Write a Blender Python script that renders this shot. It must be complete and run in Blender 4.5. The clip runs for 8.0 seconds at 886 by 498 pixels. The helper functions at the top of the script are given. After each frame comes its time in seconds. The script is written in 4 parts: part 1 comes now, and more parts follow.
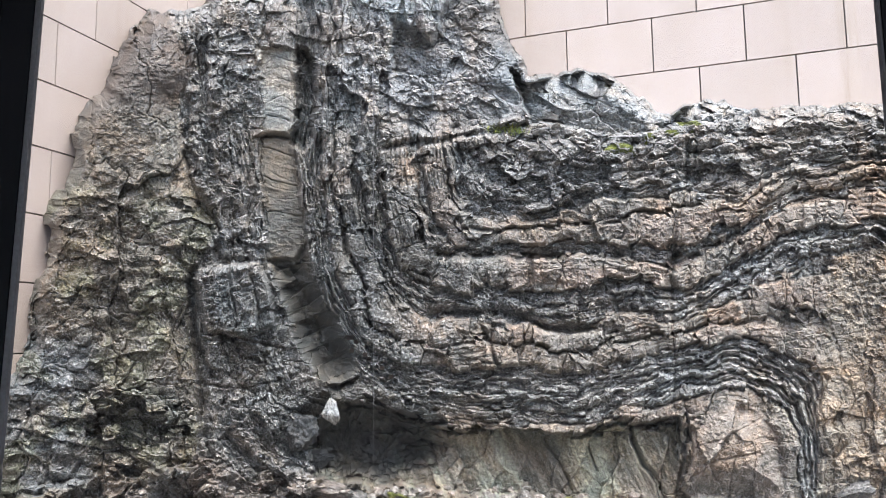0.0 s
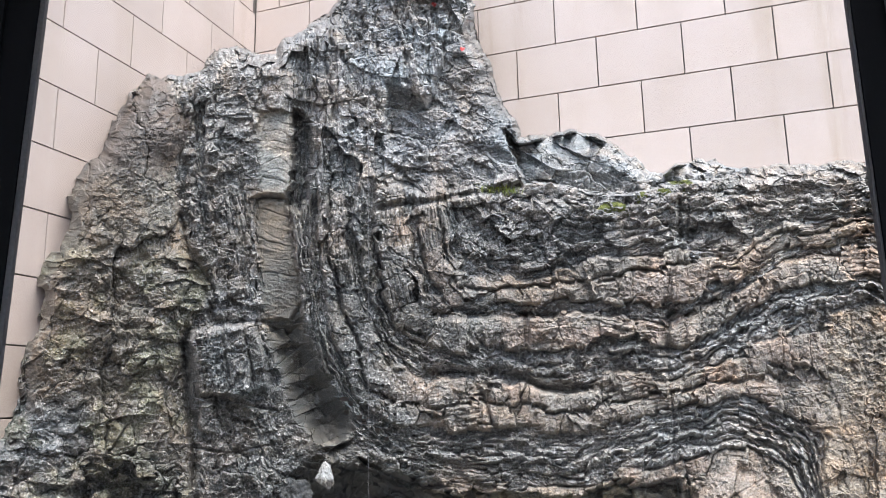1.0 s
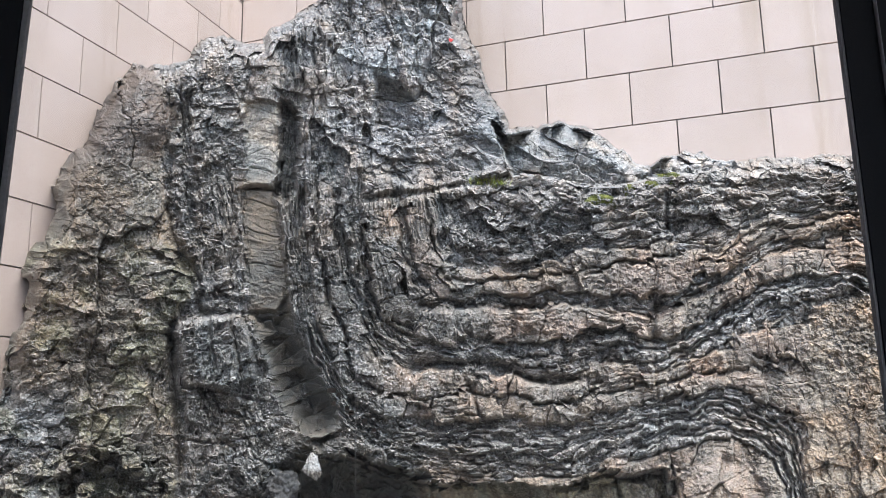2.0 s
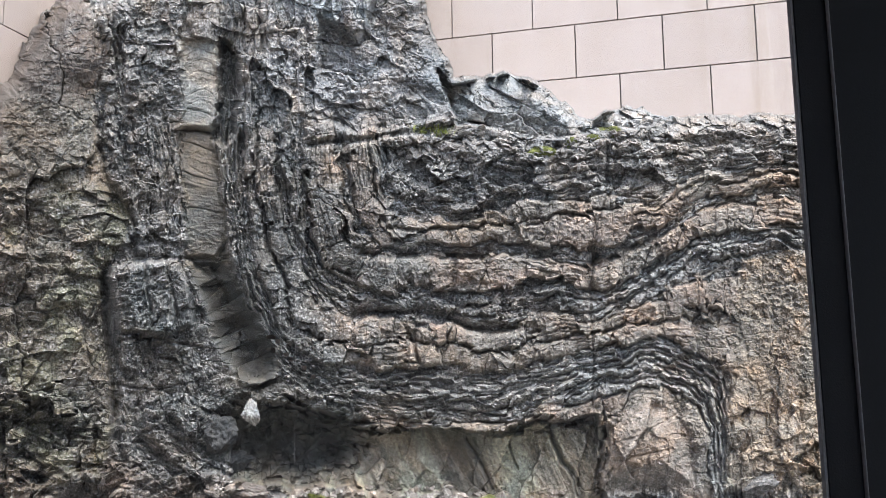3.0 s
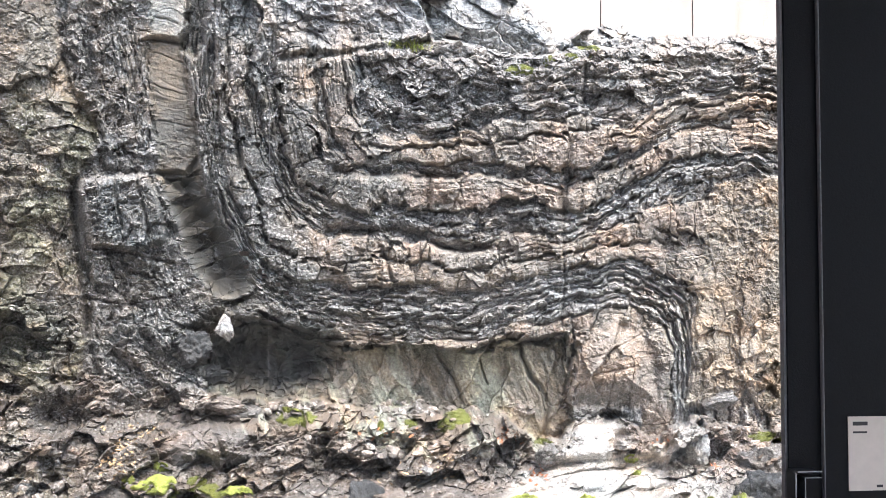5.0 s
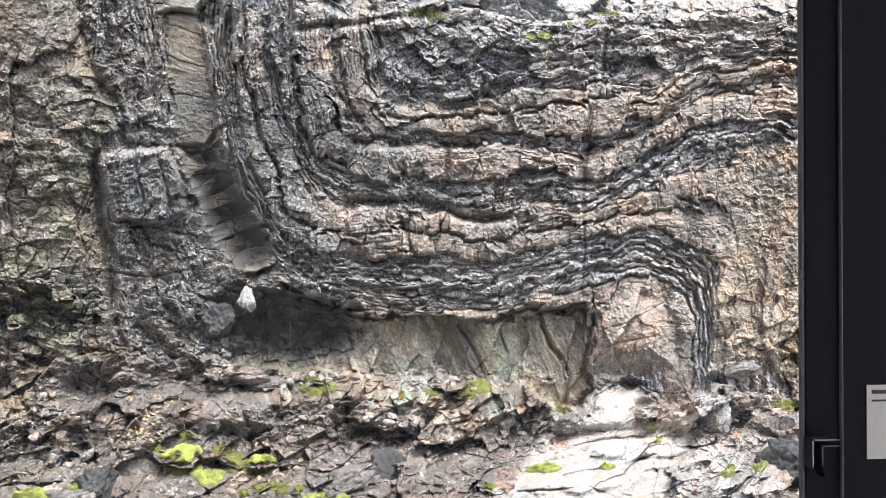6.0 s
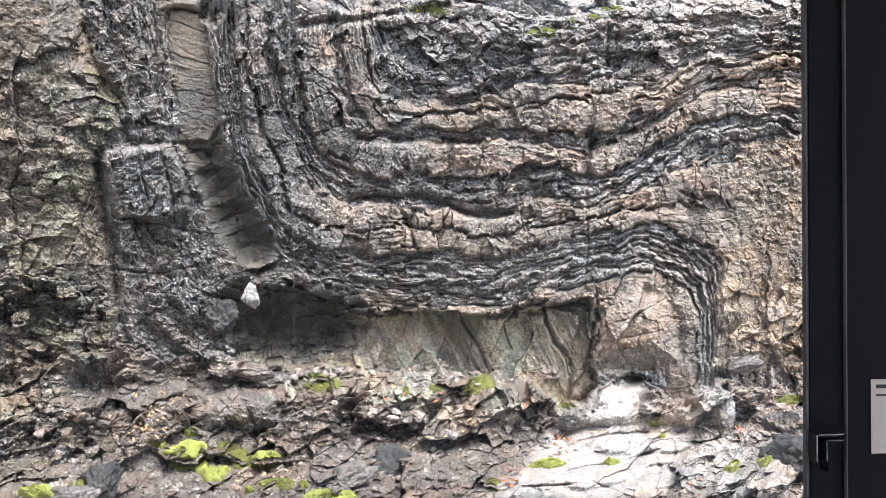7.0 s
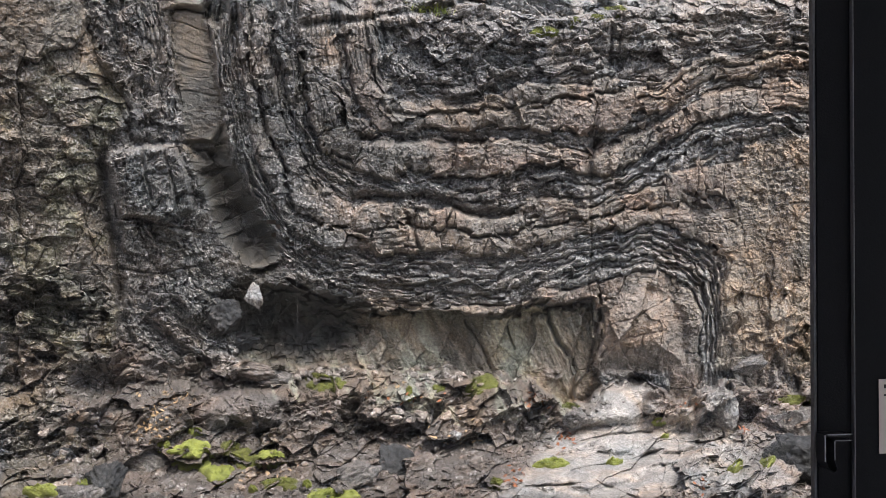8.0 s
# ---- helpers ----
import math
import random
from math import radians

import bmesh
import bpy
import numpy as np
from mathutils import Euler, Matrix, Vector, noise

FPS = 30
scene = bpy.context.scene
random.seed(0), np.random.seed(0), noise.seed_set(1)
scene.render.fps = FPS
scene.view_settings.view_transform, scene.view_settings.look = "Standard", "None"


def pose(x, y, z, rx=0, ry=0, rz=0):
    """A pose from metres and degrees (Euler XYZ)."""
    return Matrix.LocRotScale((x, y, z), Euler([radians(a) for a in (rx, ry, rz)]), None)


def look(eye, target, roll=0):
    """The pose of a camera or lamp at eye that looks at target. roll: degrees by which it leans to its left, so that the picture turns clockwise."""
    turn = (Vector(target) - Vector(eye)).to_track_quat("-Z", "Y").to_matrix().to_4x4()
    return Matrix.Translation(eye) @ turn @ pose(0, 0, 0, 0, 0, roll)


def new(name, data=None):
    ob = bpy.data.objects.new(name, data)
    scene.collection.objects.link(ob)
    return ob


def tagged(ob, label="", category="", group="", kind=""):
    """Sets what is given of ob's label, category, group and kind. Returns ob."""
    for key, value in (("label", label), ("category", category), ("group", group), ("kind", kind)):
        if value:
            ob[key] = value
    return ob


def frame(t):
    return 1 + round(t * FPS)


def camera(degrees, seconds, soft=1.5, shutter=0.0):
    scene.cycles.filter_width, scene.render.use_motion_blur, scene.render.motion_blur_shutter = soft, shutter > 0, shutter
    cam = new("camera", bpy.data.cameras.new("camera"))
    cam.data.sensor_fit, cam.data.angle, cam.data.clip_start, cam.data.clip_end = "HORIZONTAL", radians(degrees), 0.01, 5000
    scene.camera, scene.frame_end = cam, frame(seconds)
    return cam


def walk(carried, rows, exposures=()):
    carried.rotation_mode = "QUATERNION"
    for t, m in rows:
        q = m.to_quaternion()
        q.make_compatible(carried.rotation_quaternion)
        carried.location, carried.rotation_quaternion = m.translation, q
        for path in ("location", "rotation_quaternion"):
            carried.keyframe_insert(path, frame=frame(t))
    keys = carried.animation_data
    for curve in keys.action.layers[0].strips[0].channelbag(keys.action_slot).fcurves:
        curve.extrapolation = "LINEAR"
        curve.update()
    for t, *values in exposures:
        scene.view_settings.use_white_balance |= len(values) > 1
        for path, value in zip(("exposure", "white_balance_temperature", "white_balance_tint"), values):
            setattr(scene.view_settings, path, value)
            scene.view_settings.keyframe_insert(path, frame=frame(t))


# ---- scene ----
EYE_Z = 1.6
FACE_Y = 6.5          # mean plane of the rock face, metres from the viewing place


def gaze(x, yaw, pitch, roll):
    """A pose at the window: yaw to the right, pitch up, degrees."""
    m = Matrix.Rotation(radians(-yaw), 4, "Z") @ Matrix.Rotation(radians(90 + pitch), 4, "X") @ Matrix.Rotation(radians(-roll), 4, "Z")
    return Matrix.Translation((x, 0, EYE_Z)) @ m


cam = camera(59.185, 8.0, soft=0.9)
walk(cam, [
    (0.0, gaze(0.0060, -0.285, 6.850, 0.658)),
    (0.5, gaze(0.0100, -0.200, 8.174, 0.747)),
    (1.0, gaze(0.0160, 0.063, 11.215, 1.104)),
    (2.5, gaze(0.0059, 2.630, 9.107, 0.895)),
    (3.0, gaze(-0.0055, 5.389, 6.760, 0.656)),
    (3.5, gaze(-0.0110, 7.638, 5.215, 0.502)),
    (4.0, gaze(-0.0270, 8.229, 4.065, 0.262)),
    (4.5, gaze(-0.0214, 8.511, 2.243, 0.030)),
    (5.0, gaze(-0.0100, 7.299, 0.820, -0.056)),
    (6.5, gaze(0.0000, 5.581, -1.711, 0.568)),
    (7.0, gaze(0.0000, 5.523, -1.642, 0.632)),
    (7.5, gaze(-0.0075, 5.439, -1.631, 0.670)),
    (8.0, gaze(-0.0085, 5.365, -1.651, 0.633)),
], exposures=[(0, 1.83, 6200, 11), (1.0, 1.75, 6200, 11), (2.5, 1.65, 6200, 11), (3.5, 1.7, 6250, 11), (4.0, 1.76, 6300, 12), (4.5, 2.29, 6400, 13), (5.2, 2.31, 6400, 13), (6.3, 2.06, 6400, 13), (7.5, 2.06, 6400, 13), (8.0, 1.25, 6600, 15)])

# ---- light: open sky over a walled yard, soft high sun ----
SUN_EL, SUN_AZ = 62, 153   # degrees; azimuth clockwise from the view axis
world = bpy.data.worlds.new("sky")
scene.world = world
world.use_nodes = True
wn = world.node_tree.nodes
sky = wn.new("ShaderNodeTexSky")
sky.sky_type, sky.sun_disc = "NISHITA", False
sky.sun_elevation, sky.sun_rotation = radians(SUN_EL), radians(SUN_AZ)
sky.air_density, sky.dust_density, sky.ozone_density = 1.0, 4.0, 1.0
wn["Background"].inputs["Strength"].default_value = 0.15
world.node_tree.links.new(sky.outputs[0], wn["Background"].inputs["Color"])
sun = new("sun", bpy.data.lights.new("sun", "SUN"))
sun.data.energy, sun.data.angle, sun.data.color = 1.5, radians(40), (1.0, 0.975, 0.94)
sd = Vector((math.sin(radians(SUN_AZ)) * math.cos(radians(SUN_EL)), math.cos(radians(SUN_AZ)) * math.cos(radians(SUN_EL)), math.sin(radians(SUN_EL))))
sun.matrix_world = look(sd * 30, (0, 0, 0))


# ---- materials ----
def material(name):
    m = bpy.data.materials.new(name)
    m.use_nodes = True
    nt = m.node_tree
    return m, nt, nt.nodes["Principled BSDF"]


def add(nt, kind, **inputs):
    n = nt.nodes.new(kind)
    for k, v in inputs.items():
        n.inputs[k.replace("_", " ")].default_value = v
    return n


def noise_node(nt, co, scale, detail=4.0, rough=0.6, dist=0.0):
    n = add(nt, "ShaderNodeTexNoise", Scale=scale, Detail=detail, Roughness=rough, Distortion=dist)
    nt.links.new(co, n.inputs["Vector"])
    return n.outputs["Fac"]


def ramp(nt, fac, stops):
    n = nt.nodes.new("ShaderNodeValToRGB")
    els = n.color_ramp.elements
    while len(els) < len(stops):
        els.new(0.5)
    for e, (p, c) in zip(els, stops):
        e.position = p
        e.color = (*c, 1) if isinstance(c, tuple) else (c, c, c, 1)
    nt.links.new(fac, n.inputs["Fac"])
    return n.outputs["Color"]


def mix(nt, fac, a, b, mode="MIX"):
    n = nt.nodes.new("ShaderNodeMix")
    n.data_type, n.blend_type = "RGBA", mode
    for sock, v in ((n.inputs[0], fac), (n.inputs[6], a), (n.inputs[7], b)):
        if isinstance(v, (int, float)):
            sock.default_value = v
        elif isinstance(v, tuple):
            sock.default_value = (*v, 1)
        else:
            nt.links.new(v, sock)
    return n.outputs[2]


def bump(nt, height, strength, dist, normal=None):
    n = add(nt, "ShaderNodeBump", Strength=strength, Distance=dist)
    nt.links.new(height, n.inputs["Height"])
    if normal is not None:
        nt.links.new(normal, n.inputs["Normal"])
    return n.outputs["Normal"]


def plain(name, color, rough=0.5, metal=0.0, grain=0.0, scale=40):
    m, nt, p = material(name)
    p.inputs["Roughness"].default_value, p.inputs["Metallic"].default_value = rough, metal
    p.inputs["Base Color"].default_value = (*color, 1)
    if grain:
        co = nt.nodes.new("ShaderNodeTexCoord").outputs["Object"]
        n = noise_node(nt, co, scale)
        dark = tuple(c * (1 - grain) for c in color)
        light = tuple(min(1, c * (1 + grain)) for c in color)
        nt.links.new(ramp(nt, n, [(0.3, dark), (0.7, light)]), p.inputs["Base Color"])
        nt.links.new(bump(nt, n, 0.2, 0.002), p.inputs["Normal"])
    return m


def rock_material():
    """Wet weathered sandstone and shale; the mesh carries the colour of each kind of rock, with shade and edge light
    painted in.
    """
    m, nt, p = material("weathered_rock")
    co = nt.nodes.new("ShaderNodeTexCoord").outputs["Object"]
    tint = add(nt, "ShaderNodeAttribute")
    tint.attribute_name = "rock_tint"
    big = noise_node(nt, co, 1.9, 6, 0.65, 0.8)
    mid = noise_node(nt, co, 11, 8, 0.72, 0.3)
    fine = noise_node(nt, co, 48, 5, 0.8)
    speck = noise_node(nt, co, 58, 3, 0.62)
    grain = noise_node(nt, co, 190, 2, 0.6)
    zone = noise_node(nt, co, 4.3, 4, 0.65)
    c = mix(nt, 1.0, tint.outputs["Color"], ramp(nt, big, [(0.3, (0.70, 0.80, 0.86)), (0.5, 1.0), (0.7, (1.36, 1.13, 0.92))]), "MULTIPLY")
    c = mix(nt, 1.0, c, ramp(nt, mid, [(0.30, 0.62), (0.5, 0.98), (0.7, 1.35)]), "MULTIPLY")
    c = mix(nt, 1.0, c, ramp(nt, fine, [(0.36, 0.40), (0.5, 1.0), (0.64, 1.75)]), "MULTIPLY")
    c = mix(nt, 1.0, c, ramp(nt, grain, [(0.36, 0.55), (0.64, 1.45)]), "MULTIPLY")
    # pale specks: lichen and mineral crust with wet glints painted in, thicker in some zones and on some kinds of rock
    where_ = mix(nt, 1.0, ramp(nt, zone, [(0.34, 0.25), (0.58, 1.0)]), tint.outputs["Alpha"], "MULTIPLY")
    pits = mix(nt, 1.0, ramp(nt, speck, [(0.36, 1.0), (0.45, 0.0)]), where_, "MULTIPLY")
    c = mix(nt, pits, c, mix(nt, 0.62, c, (0.018, 0.02, 0.02)))
    flecks = mix(nt, 1.0, ramp(nt, mix(nt, 0.25, speck, mid), [(0.535, 0.0), (0.578, 1.0)]), where_, "MULTIPLY")
    c = mix(nt, flecks, c, mix(nt, 0.75, c, (0.60, 0.60, 0.585)))
    nt.links.new(c, p.inputs["Base Color"])
    nt.links.new(ramp(nt, mix(nt, 0.5, mid, fine), [(0.35, 0.42), (0.6, 0.9)]), p.inputs["Roughness"])
    n1 = bump(nt, mid, 0.35, 0.02)
    n2 = bump(nt, fine, 0.6, 0.012, n1)
    n3 = bump(nt, speck, 0.5, 0.006, n2)
    nt.links.new(n3, p.inputs["Normal"])
    return m


def granite_material():
    m, nt, p = material("pink_granite")
    co = nt.nodes.new("ShaderNodeNewGeometry").outputs["Position"]
    mp = add(nt, "ShaderNodeMapping", Scale=(2.6, 2.6, 0.16))
    nt.links.new(co, mp.inputs["Vector"])
    rnd = nt.nodes.new("ShaderNodeObjectInfo").outputs["Random"]
    n = noise_node(nt, co, 85, 3, 0.7)
    b = noise_node(nt, co, 1.3, 5, 0.6)
    streak = noise_node(nt, mp.outputs["Vector"], 1.0, 6, 0.65)
    c = ramp(nt, n, [(0.35, (0.385, 0.32, 0.292)), (0.5, (0.48, 0.41, 0.378)), (0.66, (0.545, 0.48, 0.45))])
    c = mix(nt, 1.0, c, ramp(nt, b, [(0.3, (0.93, 0.92, 0.88)), (0.7, 1.03)]), "MULTIPLY")
    c = mix(nt, 1.0, c, ramp(nt, streak, [(0.28, (0.80, 0.77, 0.68)), (0.42, (0.97, 0.96, 0.94)), (0.7, 1.02)]), "MULTIPLY")
    c = mix(nt, 1.0, c, ramp(nt, rnd, [(0.0, 0.93), (1.0, 1.04)]), "MULTIPLY")
    nt.links.new(c, p.inputs["Base Color"])
    p.inputs["Roughness"].default_value = 0.6
    nt.links.new(bump(nt, n, 0.15, 0.001), p.inputs["Normal"])
    return m


def moss_material(name, dark, light):
    m, nt, p = material(name)
    co = nt.nodes.new("ShaderNodeTexCoord").outputs["Object"]
    a = noise_node(nt, co, 14, 4, 0.6)
    b = noise_node(nt, co, 170, 3, 0.7)
    c = ramp(nt, mix(nt, 0.5, a, b), [(0.34, dark), (0.62, light)])
    nt.links.new(c, p.inputs["Base Color"])
    p.inputs["Roughness"].default_value = 0.9
    nt.links.new(bump(nt, b, 0.9, 0.01), p.inputs["Normal"])
    return m


def glass_material():
    m, nt, p = material("window_glass")
    out = nt.nodes["Material Output"]
    nt.nodes.remove(p)
    t, g = nt.nodes.new("ShaderNodeBsdfTransparent"), nt.nodes.new("ShaderNodeBsdfGlossy")
    t.inputs["Color"].default_value, g.inputs["Roughness"].default_value = (0.96, 0.97, 0.965, 1), 0.0
    fr = add(nt, "ShaderNodeFresnel", IOR=1.45)
    mx = nt.nodes.new("ShaderNodeMixShader")
    nt.links.new(fr.outputs[0], mx.inputs[0])
    nt.links.new(t.outputs[0], mx.inputs[1])
    nt.links.new(g.outputs[0], mx.inputs[2])
    nt.links.new(mx.outputs[0], out.inputs["Surface"])
    return m


ROCK = rock_material()
GRANITE = granite_material()
JOINT = plain("dark_joint_mortar", (0.10, 0.085, 0.075), 0.9, grain=0.3)
MOSS = moss_material("bright_moss", (0.11, 0.14, 0.025), (0.35, 0.40, 0.09))
MOSS_DARK = moss_material("olive_moss", (0.05, 0.065, 0.012), (0.16, 0.175, 0.035))
GLASS = glass_material()
FRAME = plain("black_powder_coat", (0.0030, 0.0038, 0.0055), 0.6, grain=0.2, scale=300)
FRAME.node_tree.nodes["Principled BSDF"].inputs["Specular IOR Level"].default_value = 0.15
FRAME_EDGE = plain("worn_grey_gasket", (0.10, 0.10, 0.105), 0.5, grain=0.2, scale=200)
LABEL = plain("off_white_card", (0.60, 0.54, 0.48), 0.6, grain=0.05)
INK = plain("black_ink", (0.02, 0.02, 0.02), 0.6)
HANDLE = plain("dark_grey_metal", (0.030, 0.035, 0.042), 0.35, 0.2)
RIM = plain("bright_metal", (0.30, 0.31, 0.32), 0.4)
PLASTER = plain("light_plaster", (0.68, 0.68, 0.67), 0.8, grain=0.1, scale=8)
DIRT = plain("dark_earth", (0.07, 0.055, 0.04), 0.95, grain=0.5, scale=6)
LEAF = plain("dead_leaf", (0.34, 0.13, 0.06), 0.8, grain=0.4, scale=25)
LEAF_TAN = plain("dry_leaf", (0.42, 0.30, 0.17), 0.8, grain=0.4, scale=25)
RED = plain("red_paint_mark", (0.5, 0.03, 0.03), 0.7)


# ---- mesh helpers ----
def part(name, bm, mat, parent=None, label=""):
    me = bpy.data.meshes.new(name)
    bm.to_mesh(me)
    bm.free()
    me.materials.append(mat)
    ob = new(name, me)
    ob.parent = parent
    return tagged(ob, label)


def box(lo, hi, bevel=0.0, bm=None):
    bm = bm or bmesh.new()
    c = [(a + b) / 2 for a, b in zip(lo, hi)]
    s = [max(b - a, 1e-4) for a, b in zip(lo, hi)]
    got = bmesh.ops.create_cube(bm, size=1, matrix=Matrix.Translation(c) @ Matrix.Diagonal((*s, 1)))
    if bevel:
        es = list({e for v in got["verts"] for e in v.link_edges})
        bmesh.ops.bevel(bm, geom=es, offset=bevel, segments=2, affect="EDGES", profile=0.6)
    return bm


# ---- noise on arrays ----
F = np.float32
RNG = np.random.RandomState(7)
TABLE = RNG.rand(256, 256).astype(F)


def vnoise(x, y, seed=0):
    x, y = x + F(seed * 17.31 % 97), y + F(seed * 9.77 % 89)
    xf, yf = np.floor(x), np.floor(y)
    fx, fy = x - xf, y - yf
    xi, yi = xf.astype(np.int32) & 255, yf.astype(np.int32) & 255
    xj, yj = (xi + 1) & 255, (yi + 1) & 255
    fx, fy = fx * fx * (3 - 2 * fx), fy * fy * (3 - 2 * fy)
    flat = TABLE.ravel()
    a, b = flat[xi * 256 + yi], flat[xj * 256 + yi]
    c, d = flat[xi * 256 + yj], flat[xj * 256 + yj]
    a = a + (b - a) * fx
    c = c + (d - c) * fx
    return a + (c - a) * fy - F(0.5)


def fbm(x, y, octaves=4, gain=0.5, seed=0):
    s, amp = 0, 1.0
    for i in range(octaves):
        s = s + F(amp) * vnoise(x, y, seed + i * 3)
        x, y, amp = (x * F(0.8) - y * F(0.6)) * F(2.03), (x * F(0.6) + y * F(0.8)) * F(2.03), amp * gain
    return s


def ridged(x, y, octaves=4, seed=0, gain=0.5):
    s, amp = 0, 1.0
    for i in range(octaves):
        s = s + F(amp) * (F(0.5) - 2 * np.abs(vnoise(x, y, seed + i * 3)))
        x, y, amp = (x * F(0.8) - y * F(0.6)) * F(2.1), (x * F(0.6) + y * F(0.8)) * F(2.1), amp * gain
    return s


def cells(x, y, seed=0, jitter=0.85):
    """Irregular blocks: distance to the crack between two blocks, a random number for the block, its tilt."""
    xf, yf = np.floor(x), np.floor(y)
    xi, yi = xf.astype(np.int32), yf.astype(np.int32)
    f1, f2 = np.full(x.shape, 9.0, F), np.full(x.shape, 9.0, F)
    cid = np.zeros(x.shape, np.int32)
    tx, ty = np.zeros(x.shape, F), np.zeros(x.shape, F)
    flat = TABLE.ravel()
    for dx in (-1, 0, 1):
        for dy in (-1, 0, 1):
            code = ((xi + (dx + seed * 31)) & 255) * 256 + ((yi + (dy + seed * 57)) & 255)
            px = x - (xf + F(dx + 0.5) + F(jitter) * (flat[code] - F(0.5)))
            py = y - (yf + F(dy + 0.5) + F(jitter) * (flat[code ^ 23211] - F(0.5)))
            d = np.maximum(np.abs(px), np.abs(py)) * F(0.86) + np.sqrt(px * px + py * py) * F(0.14)
            near = d < f1
            f2 = np.where(near, f1, np.minimum(f2, d))
            cid = np.where(near, code, cid)
            tx, ty = np.where(near, px, tx), np.where(near, py, ty)
            f1 = np.where(near, d, f1)
    return f2 - f1, flat[cid ^ 40021], tx, ty, flat[cid ^ 9973], flat[cid ^ 51001]


def smooth(a, b, v):
    t = np.clip((v - a) / (b - a), 0, 1)
    return t * t * (3 - 2 * t)


def seg_dist(X, Z, pts, closed=False):
    d = np.full(X.shape, 99.0, F)
    pts = list(pts)
    for (ax, az), (bx, bz) in zip(pts, pts[1:] + pts[:1] if closed else pts[1:]):
        ex, ez = bx - ax, bz - az
        px, pz = X - F(ax), Z - F(az)
        t = np.clip((px * F(ex) + pz * F(ez)) * F(1 / (ex * ex + ez * ez + 1e-9)), 0, 1)
        px, pz = px - t * F(ex), pz - t * F(ez)
        d = np.minimum(d, px * px + pz * pz)
    return np.sqrt(d)


def inside(X, Z, pts):
    """Signed distance to an outline, positive inside."""
    odd = np.zeros(X.shape, bool)
    pts = list(pts)
    for (ax, az), (bx, bz) in zip(pts, pts[1:] + pts[:1]):
        if az != bz:
            odd ^= ((az > Z) != (bz > Z)) & (X < (bx - ax) * (Z - az) / (bz - az) + ax)
    return np.where(odd, F(1), F(-1)) * seg_dist(X, Z, pts, True)


# ---- the rock face: folded beds ----
STEP = 0.0072
GX, GZ = (a.astype(F) for a in np.meshgrid(np.arange(-4.25, 4.45, STEP), np.arange(-1.16, 6.0, STEP)))
# gently wander all outlines so that no edge is a ruled line
WX = GX + 0.05 * fbm(GX * 2.3, GZ * 2.3, 4, 0.6, 1)
WZ = GZ + 0.05 * fbm(GX * 2.3, GZ * 2.3, 4, 0.6, 5)

# traces of bedding: number of the bed, way of the trace as seen from the eye (x, z in metres on the mean plane)
TRACES = [
    (0, [(-1.27, 4.99), (-1.25, 3.96), (-1.27, 3.28), (-1.19, 2.39), (-1.06, 1.79), (-0.77, 1.38), (-0.45, 1.11), (0.06, 0.97), (0.95, 0.94), (1.67, 1.01), (2.02, 1.12), (2.37, 1.19), (2.68, 1.10), (2.82, 0.78), (2.84, 0.11)]),
    (4, [(-1.11, 5.00), (-1.07, 3.97), (-1.04, 3.05), (-0.94, 2.26), (-0.74, 1.70), (-0.41, 1.41), (0.00, 1.38), (0.47, 1.41), (0.94, 1.38), (1.43, 1.42), (1.92, 1.49), (2.43, 1.59), (2.79, 1.55), (3.02, 1.31), (3.10, 0.73), (3.07, 0.10)]),
    (7, [(-0.85, 5.02), (-0.82, 3.98), (-0.79, 3.06), (-0.67, 2.40), (-0.48, 1.99), (-0.19, 1.78), (0.08, 1.83), (0.56, 1.75), (0.94, 1.69), (1.33, 1.73), (1.87, 1.76), (2.33, 1.92), (2.75, 2.10), (3.22, 2.26), (3.70, 2.27)]),
    (9, [(-0.57, 5.05), (-0.54, 4.00), (-0.51, 3.07), (-0.40, 2.36), (-0.23, 2.11), (0.03, 2.04), (0.55, 2.05), (0.94, 2.01), (1.43, 2.03), (1.85, 2.08)]),
    (11, [(-0.27, 4.82), (-0.23, 3.33), (-0.17, 2.70), (-0.07, 2.42), (0.17, 2.35), (0.55, 2.38), (0.93, 2.34), (1.42, 2.30), (1.80, 2.25), (1.93, 2.28), (2.44, 2.50), (2.97, 2.75), (3.50, 2.83), (4.05, 2.77)]),
    (14, [(0.02, 4.84), (0.05, 3.34), (0.16, 2.71), (0.45, 2.62), (0.93, 2.66), (1.42, 2.75), (1.93, 2.80), (2.44, 2.81), (2.97, 3.02), (3.89, 3.12)]),
    (18, [(0.38, 3.41), (0.73, 3.30), (1.22, 3.20), (1.67, 3.22), (2.19, 3.38), (2.87, 3.27), (3.40, 3.24), (3.95, 3.32)]),
    (-3, [(-1.73, 4.95), (-1.68, 3.93), (-1.59, 3.03), (-1.51, 2.33), (-1.37, 1.79), (-1.22, 1.38), (-0.98, 1.02)]),
    (-8, [(-2.35, 4.90), (-2.34, 3.89), (-2.17, 2.87), (-2.17, 2.09), (-2.11, 1.59), (-2.02, 0.98)]),
    (-14, [(-2.64, 4.38), (-2.88, 3.59), (-2.96, 2.84), (-3.04, 2.12), (-3.05, 1.20)]),
]


